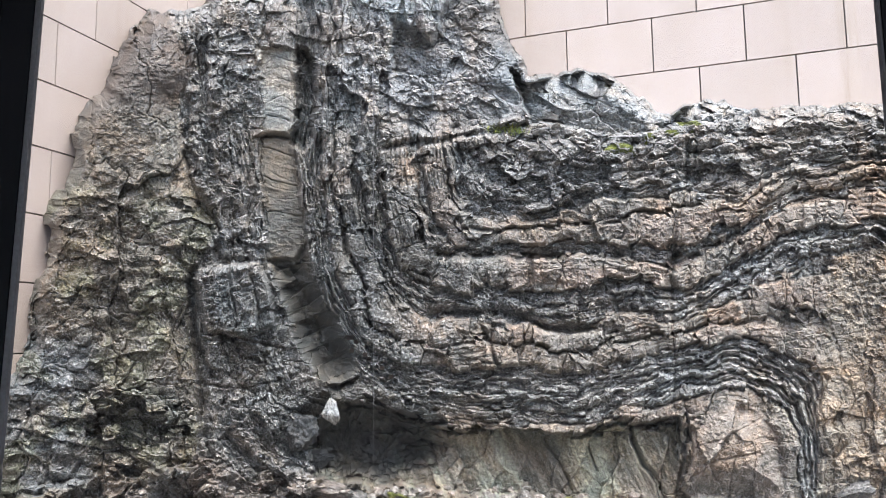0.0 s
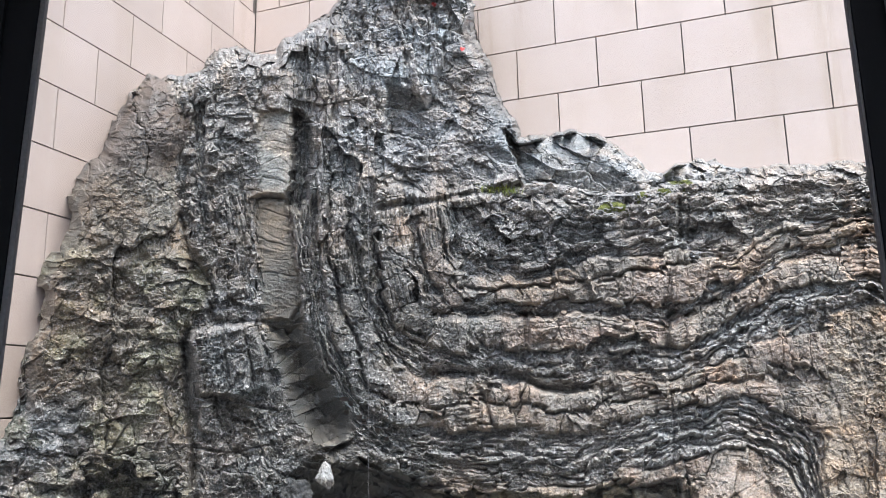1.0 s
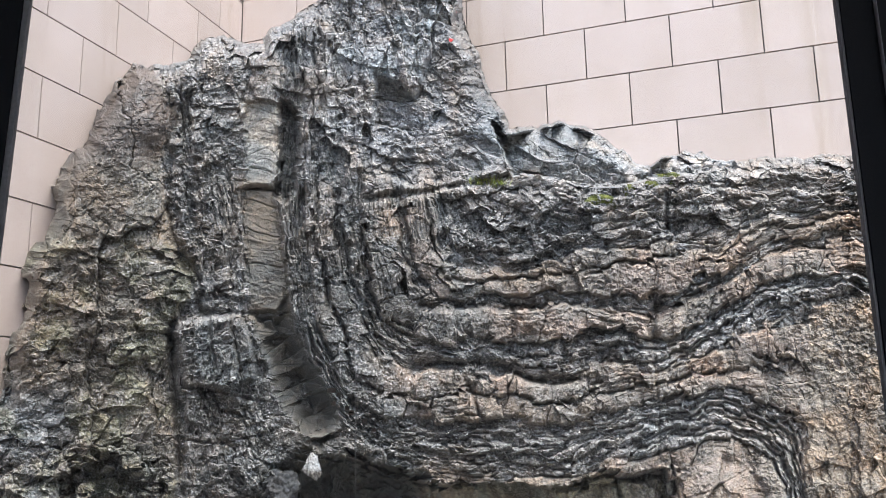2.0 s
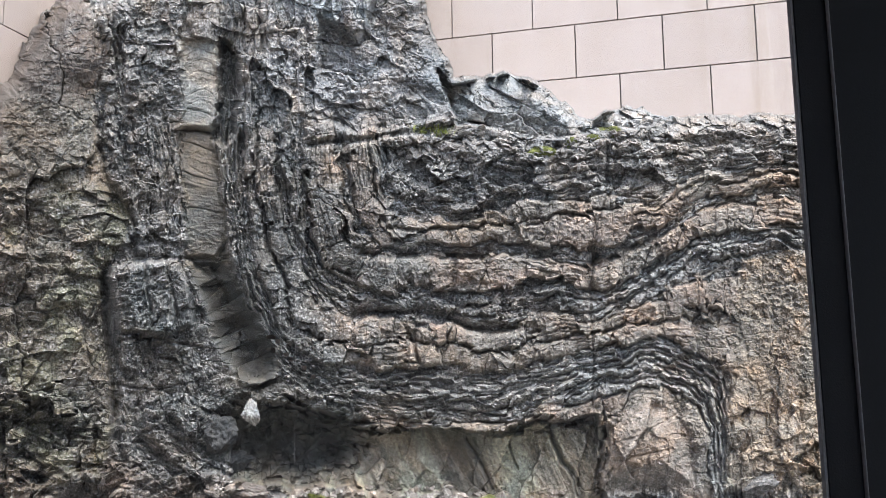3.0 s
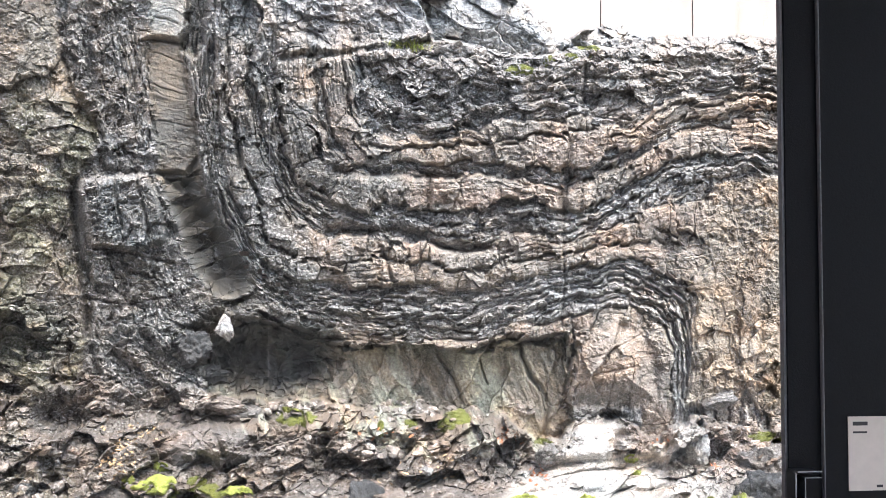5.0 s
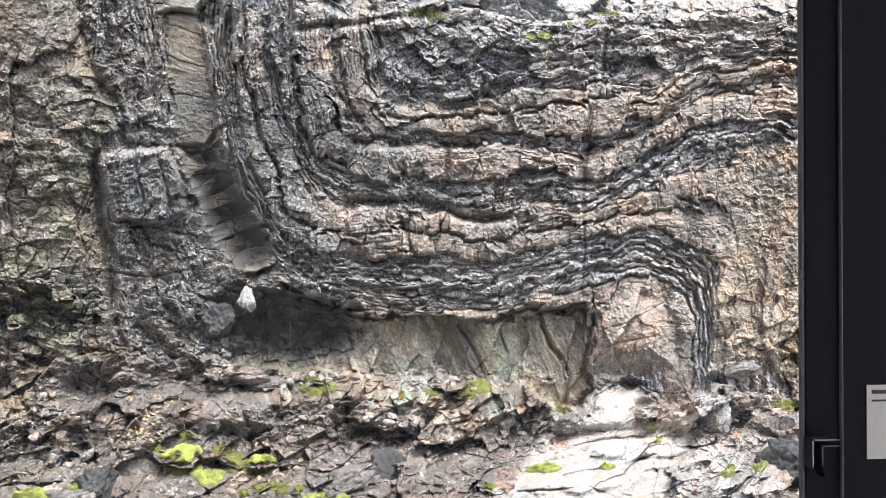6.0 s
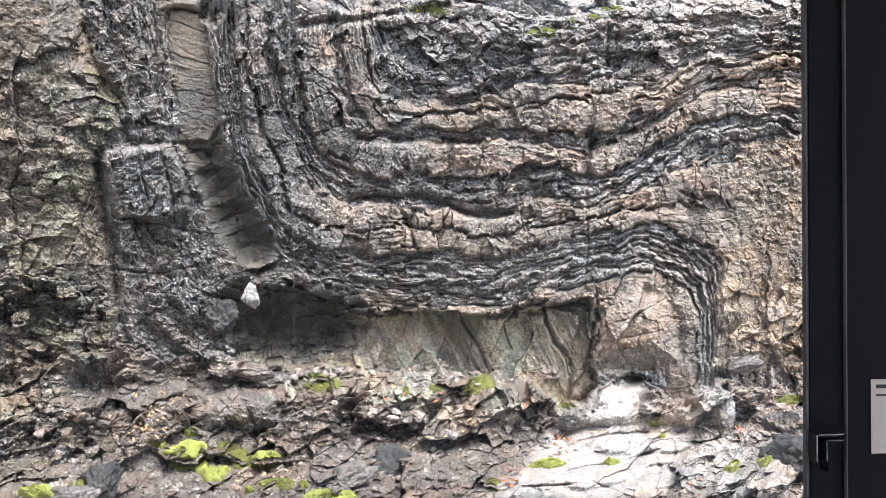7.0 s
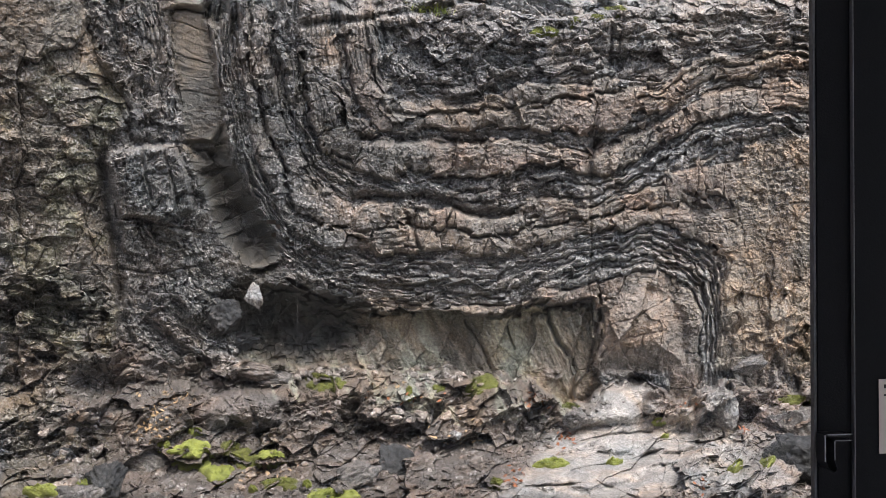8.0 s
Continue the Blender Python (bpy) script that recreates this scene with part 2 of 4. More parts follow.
def bed_field():
    """The bed number as a smooth field over the face: a thin plate through all the traces."""
    px, pz, pv = [], [], []
    for v, tr in TRACES:
        for (ax, az), (bx, bz) in zip(tr, tr[1:]):
            n = max(1, int(math.hypot(bx - ax, bz - az) / 0.16))
            for i in range(n):
                px.append(ax + (bx - ax) * i / n)
                pz.append(az + (bz - az) * i / n)
                pv.append(v)
    px, pz, pv = np.array(px), np.array(pz), np.array(pv, float)

    def kern(x, z):
        r2 = (x[:, None] - px) ** 2 + (z[:, None] - pz) ** 2
        return 0.5 * r2 * np.log(r2 + 1e-9)
    n = len(px)
    A = np.zeros((n + 3, n + 3))
    A[:n, :n] = kern(px, pz) + 0.0004 * np.eye(n)
    A[:n, n], A[:n, n + 1], A[:n, n + 2] = 1, px, pz
    A[n:, :n] = A[:n, n:].T
    w = np.linalg.solve(A, np.concatenate([pv, np.zeros(3)]))
    cx, cz = np.arange(-4.4, 4.7, 0.06), np.arange(-1.9, 6.3, 0.06)
    mx, mz = np.meshgrid(cx, cz)
    c = (kern(mx.ravel(), mz.ravel()) @ w[:n] + w[n] + w[n + 1] * mx.ravel() + w[n + 2] * mz.ravel()).reshape(mx.shape)
    ix, iz = (WX - cx[0]) / 0.06, (WZ - cz[0]) / 0.06
    jx, jz = np.clip(ix.astype(int), 0, len(cx) - 2), np.clip(iz.astype(int), 0, len(cz) - 2)
    fx, fz = ix - jx, iz - jz
    return ((c[jz, jx] * (1 - fx) + c[jz, jx + 1] * fx) * (1 - fz) + (c[jz + 1, jx] * (1 - fx) + c[jz + 1, jx + 1] * fx) * fz)


OUTLINE = [(-3.54, -1.64), (-3.88, 1.25), (-3.58, 1.40), (-3.43, 1.70), (-3.49, 1.98), (-3.41, 2.26), (-3.36, 2.69), (-3.28, 2.94), (-3.26, 3.01), (-3.21, 3.29), (-3.21, 3.54), (-3.08, 3.67), (-2.95, 3.79), (-2.84, 4.05), (-2.74, 4.32), (-2.61, 4.53), (-2.30, 4.49), (-2.12, 4.55), (-2.03, 4.66), (-1.81, 4.77), (-1.64, 4.72), (-1.60, 4.68), (-1.42, 4.69), (-1.34, 4.83), (-1.15, 4.95), (-0.90, 5.13), (-0.75, 5.54), (-0.44, 5.83), (-0.07, 5.71), (0.26, 5.37), (0.34, 4.98), (0.43, 4.65), (0.53, 4.27), (0.64, 3.98), (0.72, 3.82), (1.07, 3.87), (1.22, 3.91), (1.40, 3.85), (1.61, 3.73), (1.81, 3.58), (1.95, 3.49), (2.13, 3.62), (2.28, 3.67), (2.50, 3.56), (2.64, 3.53), (3.04, 3.56), (3.44, 3.58), (3.83, 3.59), (4.53, 3.62), (4.73, 1.65), (4.26, -1.64)]
TOWER = [(-1.42, 4.69), (-1.34, 4.83), (-0.90, 5.13), (-0.75, 5.54), (-0.44, 5.83), (-0.07, 5.71), (0.26, 5.37), (0.43, 4.65), (0.64, 3.98), (0.72, 3.64), (0.37, 3.44), (-0.12, 3.36), (-0.46, 3.44), (-0.71, 3.36), (-1.10, 3.34), (-1.25, 3.44), (-1.32, 4.16)]
BLOCKS_BEHIND = [(0.58, 3.95), (0.72, 3.82), (1.22, 3.91), (1.61, 3.74), (1.95, 3.50), (2.28, 3.68), (2.64, 3.58), (2.69, 3.49), (2.24, 3.44), (1.79, 3.36), (1.30, 3.34), (1.01, 3.41), (0.72, 3.44)]
PILLAR = [(-3.54, -1.64), (-3.93, 1.65), (-3.47, 2.59), (-3.22, 3.54), (-2.60, 4.54), (-2.45, 4.52), (-2.15, 3.99), (-2.28, 3.74), (-2.27, 3.39), (-2.14, 3.04), (-1.94, 2.59), (-2.10, 2.28), (-2.15, 2.13), (-2.09, 1.75), (-2.02, 1.42), (-2.02, 0.97), (-2.13, 0.38), (-2.05, -1.64)]
SLAB = [(-1.61, 4.18), (-1.27, 4.15), (-1.29, 3.39), (-1.22, 2.93), (-1.16, 2.45), (-1.08, 2.11), (-0.93, 1.78), (-0.71, 1.41), (-0.87, 1.11), (-1.03, 1.23), (-1.17, 1.46), (-1.30, 1.74), (-1.42, 2.12), (-1.49, 2.36), (-1.57, 2.89)]
NICHE = [(-1.27, 4.19), (-1.17, 4.12), (-1.12, 3.95), (-1.09, 3.75), (-1.12, 3.55), (-1.11, 3.37), (-1.19, 3.23), (-1.29, 3.30), (-1.30, 3.39), (-1.28, 3.77)]
MASSIVE = [(-1.13, 0.88), (-0.90, 1.10), (-0.72, 1.20), (-0.36, 1.02), (0.06, 0.94), (0.95, 0.90), (1.67, 0.97), (1.92, 1.02), (1.97, 0.69), (1.97, 0.26), (1.92, -0.11), (0.77, -0.08), (0.03, 0.07), (-0.51, 0.12), (-1.17, 0.18)]
CAVITY = [(-1.36, 1.16), (-1.03, 1.23), (-0.71, 1.23), (-0.43, 1.12), (-0.01, 1.00), (0.03, 0.72), (-0.16, 0.50), (-0.48, 0.40), (-1.07, 0.51), (-1.33, 0.78)]
KNOB = [(1.85, 0.34), (1.89, 0.70), (1.97, 0.88), (2.12, 0.99), (2.35, 1.09), (2.57, 1.03), (2.70, 0.82), (2.70, 0.33)]
TAN = [(3.14, 1.78), (3.21, 2.30), (3.65, 2.39), (4.02, 2.34), (3.85, 0.32), (2.94, 0.33), (3.03, 1.14)]
FOOT = [(-4.19, 0.21), (-2.92, 0.47), (-2.39, 0.65), (-2.04, 0.65), (-1.60, 0.58), (-1.28, 0.55), (-0.96, 0.46), (-0.41, 0.45), (-0.03, 0.36), (0.54, 0.37), (1.02, 0.34), (1.52, 0.19), (1.72, 0.09), (2.06, 0.27), (2.37, 0.29), (2.67, 0.10), (3.03, 0.17), (3.40, 0.17), (3.98, 0.16), (5.94, 0.30), (6.06, -3.09), (-4.22, -2.51)]
PALE_ROCK = [(1.96, 0.29), (2.33, 0.25), (2.49, 0.10), (2.41, -0.10), (2.66, -0.03), (2.79, 0.09), (2.79, -0.19), (2.66, -0.63), (2.61, -0.78), (0.97, -0.71), (1.35, -0.43), (1.44, -0.21), (1.69, -0.00)]
RIBS = [(2.79, 0.10), (2.98, 0.15), (3.17, 0.14), (3.33, -0.21), (3.80, -0.42), (3.91, -0.84), (2.61, -0.78), (2.69, -0.38)]
LEFT_BLOCK = [(-1.51, 0.23), (-1.39, 0.39), (-1.05, 0.41), (-0.73, 0.22), (-0.68, -0.07), (-1.01, -0.12), (-1.28, -0.01)]
TOWER_FACE = [(-0.42, 4.38), (-0.12, 4.16), (0.24, 4.87), (0.34, 5.09), (0.44, 4.65), (0.64, 3.98), (0.72, 3.64), (0.37, 3.44), (-0.12, 3.36), (-0.31, 3.44), (-0.47, 3.85)]
SQUARE = [(-2.14, 2.17), (-2.08, 2.28), (-1.52, 2.30), (-1.42, 2.02), (-1.42, 1.76), (-1.58, 1.65), (-2.00, 1.66), (-2.07, 1.94)]
UNDERCUT = [(-2.99, 1.18), (-2.57, 1.24), (-2.14, 1.00), (-2.28, 0.74), (-2.59, 0.52), (-2.83, 0.65), (-2.97, 0.91)]
SLAB_LOW = [(-1.48, 2.29), (-1.15, 2.33), (-1.08, 2.11), (-0.93, 1.78), (-0.71, 1.41), (-0.78, 1.22), (-1.01, 1.23), (-1.15, 1.41), (-1.29, 1.69), (-1.42, 2.07)]
WHITE_FACE = [(-1.61, 4.17), (-1.27, 4.14), (-1.29, 3.77), (-1.31, 3.39), (-1.60, 3.40)]
SHADED_DAMP = [(-1.05, 1.75)]      # middle of a dark patch: damp rock, plus recess shade painted in
CRACKS = [
    (0.05, 0.16, [(1.93, 2.30), (1.85, 2.15), (1.87, 2.03)]),
    (0.012, 0.035, [(1.98, 3.48), (2.16, 3.26), (2.08, 2.93), (1.93, 2.58), (1.90, 2.28), (1.85, 1.84), (1.87, 1.45), (1.85, 1.02)]),
    (0.02, 0.06, [(0.67, 2.34), (0.69, 2.01), (0.65, 1.91)]),
    (0.02, 0.08, [(1.48, 0.88), (1.58, 0.59), (1.75, 0.36), (1.72, 0.13)]),
    (0.02, 0.06, [(1.97, 0.88), (1.92, 0.69), (1.85, 0.36)]),
    (0.03, 0.10, [(-2.16, 2.13), (-2.10, 1.77), (-2.00, 1.42), (-2.02, 0.98), (-1.94, 0.71)]),
    (0.03, 0.10, [(-2.17, 2.91), (-2.02, 2.64), (-1.94, 2.32), (-1.56, 2.26)]),
    (0.012, 0.06, [(-1.62, 3.37), (-1.30, 3.37), (-1.24, 3.27)]),
    (0.02, 0.07, [(-1.52, 2.28), (-1.23, 2.29), (-1.17, 2.44)]),
    (0.03, 0.10, [(-0.07, 2.33), (0.45, 2.35), (0.93, 2.28)]),
    (0.04, 0.12, [(-0.15, 1.82), (0.41, 1.85), (0.84, 1.70), (1.23, 1.71)]),
    (0.03, 0.08, [(1.95, 2.23), (2.39, 2.44), (2.44, 2.49)]),
    (0.03, 0.10, [(-0.51, 3.24), (-0.05, 3.31), (0.68, 3.45)]),
    (0.02, 0.07, [(0.30, 1.69), (0.37, 1.44)]),
    (0.02, 0.06, [(-1.46, 0.37), (-1.32, 0.23), (-1.05, 0.27), (-0.96, -0.01)]),
    (0.018, 0.09, [(-2.23, 3.24), (-2.12, 2.89), (-1.92, 2.55)]),
    (0.03, 0.14, [(-2.14, 2.22), (-2.09, 1.84), (-2.06, 1.56), (-2.02, 0.99)]),
    (0.009, 0.04, [(0.79, 0.82), (0.88, 0.62), (0.99, 0.39)]),
    (0.01, 0.05, [(1.13, 0.75), (1.18, 0.57)]),
    (0.010, 0.045, [(1.49, 0.81), (1.56, 0.60), (1.72, 0.34)]),
    (0.014, 0.05, [(1.94, 0.90), (1.99, 0.70), (1.88, 0.34)]),
    (0.01, 0.022, [(2.03, 0.74), (2.28, 0.83), (2.55, 0.98)]),
    (0.01, 0.025, [(2.09, 0.60), (2.32, 0.67), (2.51, 0.69)]),
    (0.008, 0.02, [(2.33, 0.67), (2.25, 0.33)]),
    (0.012, 0.06, [(-2.02, 1.62), (-1.69, 1.65), (-1.36, 1.59)]),
    (0.010, 0.05, [(-2.00, 1.28), (-1.68, 1.24), (-1.36, 1.33)]),
    (0.012, 0.07, [(-1.85, 2.26), (-1.74, 1.84)]),
    (0.012, 0.06, [(-1.66, 2.29), (-1.55, 1.84)]),
    (0.012, 0.06, [(0.36, 1.67), (0.36, 1.44)]),
    (0.012, 0.05, [(0.69, 2.31), (0.71, 2.09)]),
    (0.02, 0.08, [(2.08, 3.28), (2.02, 2.89)]),
    (0.012, 0.05, [(1.71, -0.29), (2.06, -0.21), (2.41, -0.20)]),
    (0.014, 0.06, [(1.66, -0.51), (2.11, -0.47), (2.51, -0.37)]),
    (0.012, 0.05, [(1.31, -0.62), (1.86, -0.63), (2.26, -0.76)]),
]


# the beds from the outside of the fold inwards: lower bound in bed numbers, kind, how proud it stands
SAND, SHALE, GRIT = 1, 0, 2
BEDS = [(-40, GRIT, 0.0), (-11, GRIT, 0.03), (-8, SHALE, -0.03), (-7.1, GRIT, 0.06), (-6.1, SHALE, -0.04), (-5.4, GRIT, 0.05), (-4.1, SHALE, -0.04), (-3, SAND, 0.0),
        (0, SHALE, 0.03), (0.8, SHALE, -0.02), (1.4, SHALE, 0.05), (2.1, SHALE, 0.0), (2.6, SHALE, 0.045), (3.2, SHALE, -0.02), (4, SAND, 0.05), (5.6, SAND, 0.065), (7, SHALE, -0.02), (7.7, SHALE, 0.04), (8.4, SHALE, -0.03),
        (9, SAND, 0.08), (11, SHALE, -0.05), (11.6, SAND, 0.06), (13.1, SAND, 0.04), (14, SHALE, -0.02), (14.6, GRIT, 0.05), (15.4, GRIT, 0.01), (16, GRIT, 0.04), (17, GRIT, 0.06), (18.2, GRIT, 0.0), (20, GRIT, 0.05), (23, GRIT, 0.0)]


def rock_relief():
    """How far the face stands out along the eye's sight lines, the colour of the rock, and the piece each spot belongs
    to.
    """
    S = bed_field()
    gz, gx = np.gradient(S, STEP)
    g = np.hypot(gx, gz) + 1e-3
    rim = inside(WX + 0.05 * fbm(GX * 7, GZ * 7, 4, 0.6, 95), WZ + 0.05 * fbm(GX * 7, GZ * 7, 4, 0.6, 97), OUTLINE)
    _, lump, *_ = cells(GX / 0.17 + 0.3 * WX, GZ / 0.15, 36, 1.0)
    rim = rim + 0.07 * (lump - 0.5) * smooth(-2.2, -2.9, GX)
    keep = rim > -0.03
    at = np.nonzero((rim > -0.06).ravel())[0]                     # only the spots that are rock
    S, gx, gz, g, X, Z, wx, wz, rim = (a.ravel()[at].astype(F) for a in (S, gx, gz, g, GX, GZ, WX, WZ, rim))
    upright = smooth(0.4, 0.7, np.abs(gx) / g)                    # 1 where beds stand on edge
    M = {k: inside(wx, wz, v) for k, v in dict(tower=TOWER, behind=BLOCKS_BEHIND, pillar=PILLAR, slab=SLAB, niche=NICHE, massive=MASSIVE,
                                               cavity=CAVITY, knob=KNOB, tan=TAN, foot=FOOT, pale=PALE_ROCK, ribs=RIBS, block=LEFT_BLOCK, slablow=SLAB_LOW, white=WHITE_FACE, face=TOWER_FACE, square=SQUARE, under=UNDERCUT).items()}
    for key in ("pale", "ribs", "block"):
        M[key] = M[key] + 0.14 * fbm(X * 2.6, Z * 3.4, 4, 0.6, 121)
    M["foot"] = M["foot"] + 0.16 * fbm(X * 4.5, Z * 4.5, 4, 0.6, 123)
    _, frag, *_ = cells(X / 0.19 + 0.5 * fbm(X * 4, Z * 4, 2, 0.5, 125), Z / 0.11 + 0.5 * fbm(X * 4, Z * 4, 2, 0.5, 127), 37, 1.0)
    _, chip, *_ = cells(X / 0.07, Z / 0.05, 38, 1.0)
    for key in ("massive", "cavity", "slab", "niche", "behind", "under"):
        M[key] = M[key] - (0.085 if key in ("massive", "cavity") else 0.24 if key == "under" else 0.03) * (frag + 0.5 * chip - 0.5)
    m = {k: smooth(-0.03, 0.04, v) for k, v in M.items()}
    m["behind"], m["massive"] = smooth(-0.012, 0.012, M["behind"]), smooth(-0.012, 0.02, M["massive"])
    m["pale"], m["ribs"] = (smooth(-0.06, 0.10, M[key]) for key in ("pale", "ribs"))
    massive = np.maximum.reduce([m["massive"], m["cavity"], m["knob"], m["foot"]])
    calm = np.maximum.reduce([massive, m["slab"], m["tan"] * 0.8, m["pillar"] * 0.9, m["behind"] * 0.6, m["face"] * 0.75, m["square"] * 0.55, smooth(-0.05, 0.1, M["tower"]) * 0.55])
    h = np.zeros(X.shape, F)

    def where(w, fn):
        """Adds fn, worked out only where the weight w counts."""
        sel = np.nonzero(w > 0.02)[0]
        h[sel] += w[sel] * fn(sel)

    # beds, uneven in thickness along their way
    lows = np.array([bd[0] for bd in BEDS], F)
    kinds_of, prouds = np.array([bd[1] for bd in BEDS]), np.array([bd[2] for bd in BEDS], F)
    _, r0, *_ = cells(X / 0.42 + fbm(X * 2, Z * 2, 2, 0.5, 9), Z / 0.36 + fbm(X * 2, Z * 2, 2, 0.5, 10), 33, 1.0)
    _, r1, *_ = cells(X / 0.15 + fbm(X * 5, Z * 5, 2, 0.5, 9), Z / 0.2 + fbm(X * 5, Z * 5, 2, 0.5, 10), 34, 1.0)
    wob = 0.5 * fbm(X * 1.6, Z * 1.6, 3, 0.55, 11) + 0.28 * fbm(X * 6, Z * 6, 4, 0.6, 13) + 0.75 * (r0 - 0.5) + 0.45 * (r1 - 0.5)
    s2 = S + wob
    k = np.clip(np.searchsorted(lows, s2) - 1, 0, len(BEDS) - 2)
    kind = kinds_of[k]
    edge = np.minimum(s2 - lows[k], lows[k + 1] - s2) / g
    sand = (kind == SAND) * (1 - calm)
    shale = (kind == SHALE) * (1 - calm)
    grit = (kind == GRIT) * (1 - calm)
    east = smooth(1.6, 2.2, X) * smooth(2.1, 1.7, Z)               # the small arch, worn softer
    gap = smooth(-0.35, 0.25, fbm(X * 2.1, Z * 2.1, 3, 0.5, 17))
    # the top of each bed leans out, its foot is undercut
    rise = np.clip((s2 - lows[k]) / (lows[k + 1] - lows[k]), 0, 1)
    h += (1 - calm) * (prouds[k] * (0.68 - 0.3 * east) * smooth(0, 0.03, edge) - (0.06 - 0.035 * (kind == GRIT)) * gap * np.exp(-(edge / 0.013) ** 2))
    h += sand * 0.025 * np.maximum(np.sin(np.pi * rise), 0) ** 0.6
    h += (1 - calm) * 0.04 * (fbm(X * 1.2 + k * 3.7, Z * 1.2, 3, 0.5, 19))
    # laminae of the shale
    def laminae(sel):
        s3 = S[sel] * 3.4 + 0.6 * fbm(X[sel] * 3, Z[sel] * 3, 4, 0.6, 21) + 1.3 * (r1[sel] - 0.5)
        f3 = s3 - np.floor(s3)
        e3 = np.minimum(f3, 1 - f3) / (3.4 * g[sel])
        on = smooth(-0.15, 0.25, fbm(X[sel] * 4.1, Z[sel] * 4.1, 3, 0.6, 23))
        return on * ((0.034 - 0.014 * smooth(1.7, 2.3, X[sel])) * (TABLE[np.floor(s3).astype(np.int32) & 255, 140] - 0.5) - 0.024 * np.exp(-(e3 / 0.006) ** 2))
    where(shale + 0.35 * grit * upright + 0.8 * sand * smooth(-0.15, 0.2, fbm(X * 1.3, Z * 1.3, 3, 0.5, 29)), laminae)
    # joints across the beds cut them into blocks
    warp = 0.17 * fbm(X * 3, Z * 3, 3, 0.55, 31) + 0.05 * fbm(X * 19, Z * 19, 2, 0.6, 35)
    along = np.where(upright > 0.5, Z, X)
    kk = k.astype(F) * F(5.37)

    def blocks(size, thick, out, gapd, sd, wcrack=0.07):
        def fn(sel):
            d, rid, tx, ty, r1, r2 = cells(along[sel] / size + warp[sel] + kk[sel], s2[sel] / thick + warp[sel], sd, 0.95)
            return out * (rid - 0.5) + out * (tx * (r1 - 0.5) + ty * (r2 - 0.5)) * 1.3 - gapd * r1 * np.exp(-(d / wcrack) ** 2)
        return fn
    where(sand, blocks(0.27, 4.5, 0.075, 0.05, 3, 0.022))
    where(sand, blocks(0.12, 1.3, 0.03, 0.012, 4, 0.03))
    where((shale + 0.5 * grit) * (1 - 0.5 * east), blocks(0.16, 0.9, 0.055, 0.022, 8, 0.04))
    where(shale + 0.5 * grit, blocks(0.07, 0.4, 0.026, 0.008, 12, 0.04))

    # weathered blocks of the other kinds of rock
    def rubble(size, asp, out, gapd, sd, turn=20, lean=1.2, crack=0.06, wv=1.2):
        c, s = math.cos(radians(turn)), math.sin(radians(turn))

        def fn(sel):
            x, z = X[sel], Z[sel]
            d, rid, tx, ty, r1, r2 = cells((x * c + z * s) / size + warp[sel] * wv, (z * c - x * s) / (size * asp) + warp[sel] * wv, sd, 1.0)
            return out * (rid - 0.5) + out * lean * (tx * (r1 - 0.5) + ty * (r2 - 0.5)) - 0.55 * gapd * np.exp(-(d / (0.55 * crack)) ** 2)
        return fn
    where(grit, rubble(0.30, 0.7, 0.11, 0.035, 43, -12, 1.5, 0.05, 1.2))
    where(grit, rubble(0.13, 0.6, 0.055, 0.03, 44, 8, 1.5, 0.05, 1.2))
    low = smooth(3.3, 2.6, Z)
    where(m["pillar"], rubble(0.7, 1.6, 0.20, 0.05, 5, 6))
    where(m["pillar"] * (0.2 + 0.8 * low), rubble(0.22, 1.2, 0.07, 0.03, 14, 10))
    where(m["pillar"] * (1 - low), lambda s: 0.035 * ridged(X[s] * 4, Z[s] * 1.1, 4, 18))
    where(m["pillar"] * (0.25 + 0.75 * low), rubble(0.13, 0.6, 0.045, 0.01, 15, -6, 1.3, 0.06, 1.2))
    ledge = (Z + 0.12 * X + 0.22 * fbm(X * 1.7, Z * 1.7, 3, 0.55, 171)) / 0.24
    where(m["pillar"] * low, lambda s: 0.07 * (1 - (ledge[s] - np.floor(ledge[s]))) * smooth(-0.25, 0.15, fbm(X[s] * 2.6, Z[s] * 2.6, 2, 0.5, 173)))
    where(m["pillar"] * low, lambda s: 0.03 * ridged(X[s] * 2.5, Z[s] * 7, 3, 16))
    plainfoot = m["foot"] * (1 - 0.85 * m["pale"]) * (1 - 0.6 * m["block"])
    where(plainfoot, rubble(0.75, 0.5, 0.36, 0.02, 6, 22, 1.6, 0.04, 1.0))
    where(plainfoot, rubble(0.26, 0.55, 0.15, 0.012, 9, 30, 1.5, 0.05, 1.0))
    where(plainfoot, rubble(0.10, 0.6, 0.045, 0.006, 19, -10, 1.6, 0.06, 1.0))
    where(plainfoot, lambda s: 0.11 * ridged((X[s] * 0.9 + Z[s] * 0.43) * 1.6, (Z[s] * 0.9 - X[s] * 0.43) * 4.5, 3, 55))
    def terraces(sel):
        x, z = X[sel], Z[sel]
        q = (z * 0.97 - x * 0.22 + 0.34 * fbm(x * 1.3, z * 2.0, 3, 0.5, 63)) * 4.0
        fr = q - np.floor(q)
        return 0.20 * (smooth(0.55, 1.0, fr) - fr) + 0.03 * fbm(x * 5, z * 7, 3, 0.5, 65)
    where(m["pale"], terraces)
    where(m["ribs"] + m["pale"] * 0.5, rubble(0.24, 0.6, 0.06, 0.01, 17, 40, 1.6, 0.03, 2.2))
    where(m["massive"], rubble(0.26, 2.2, 0.09, 0.02, 4, -20, 1.6, 0.03, 0.8))
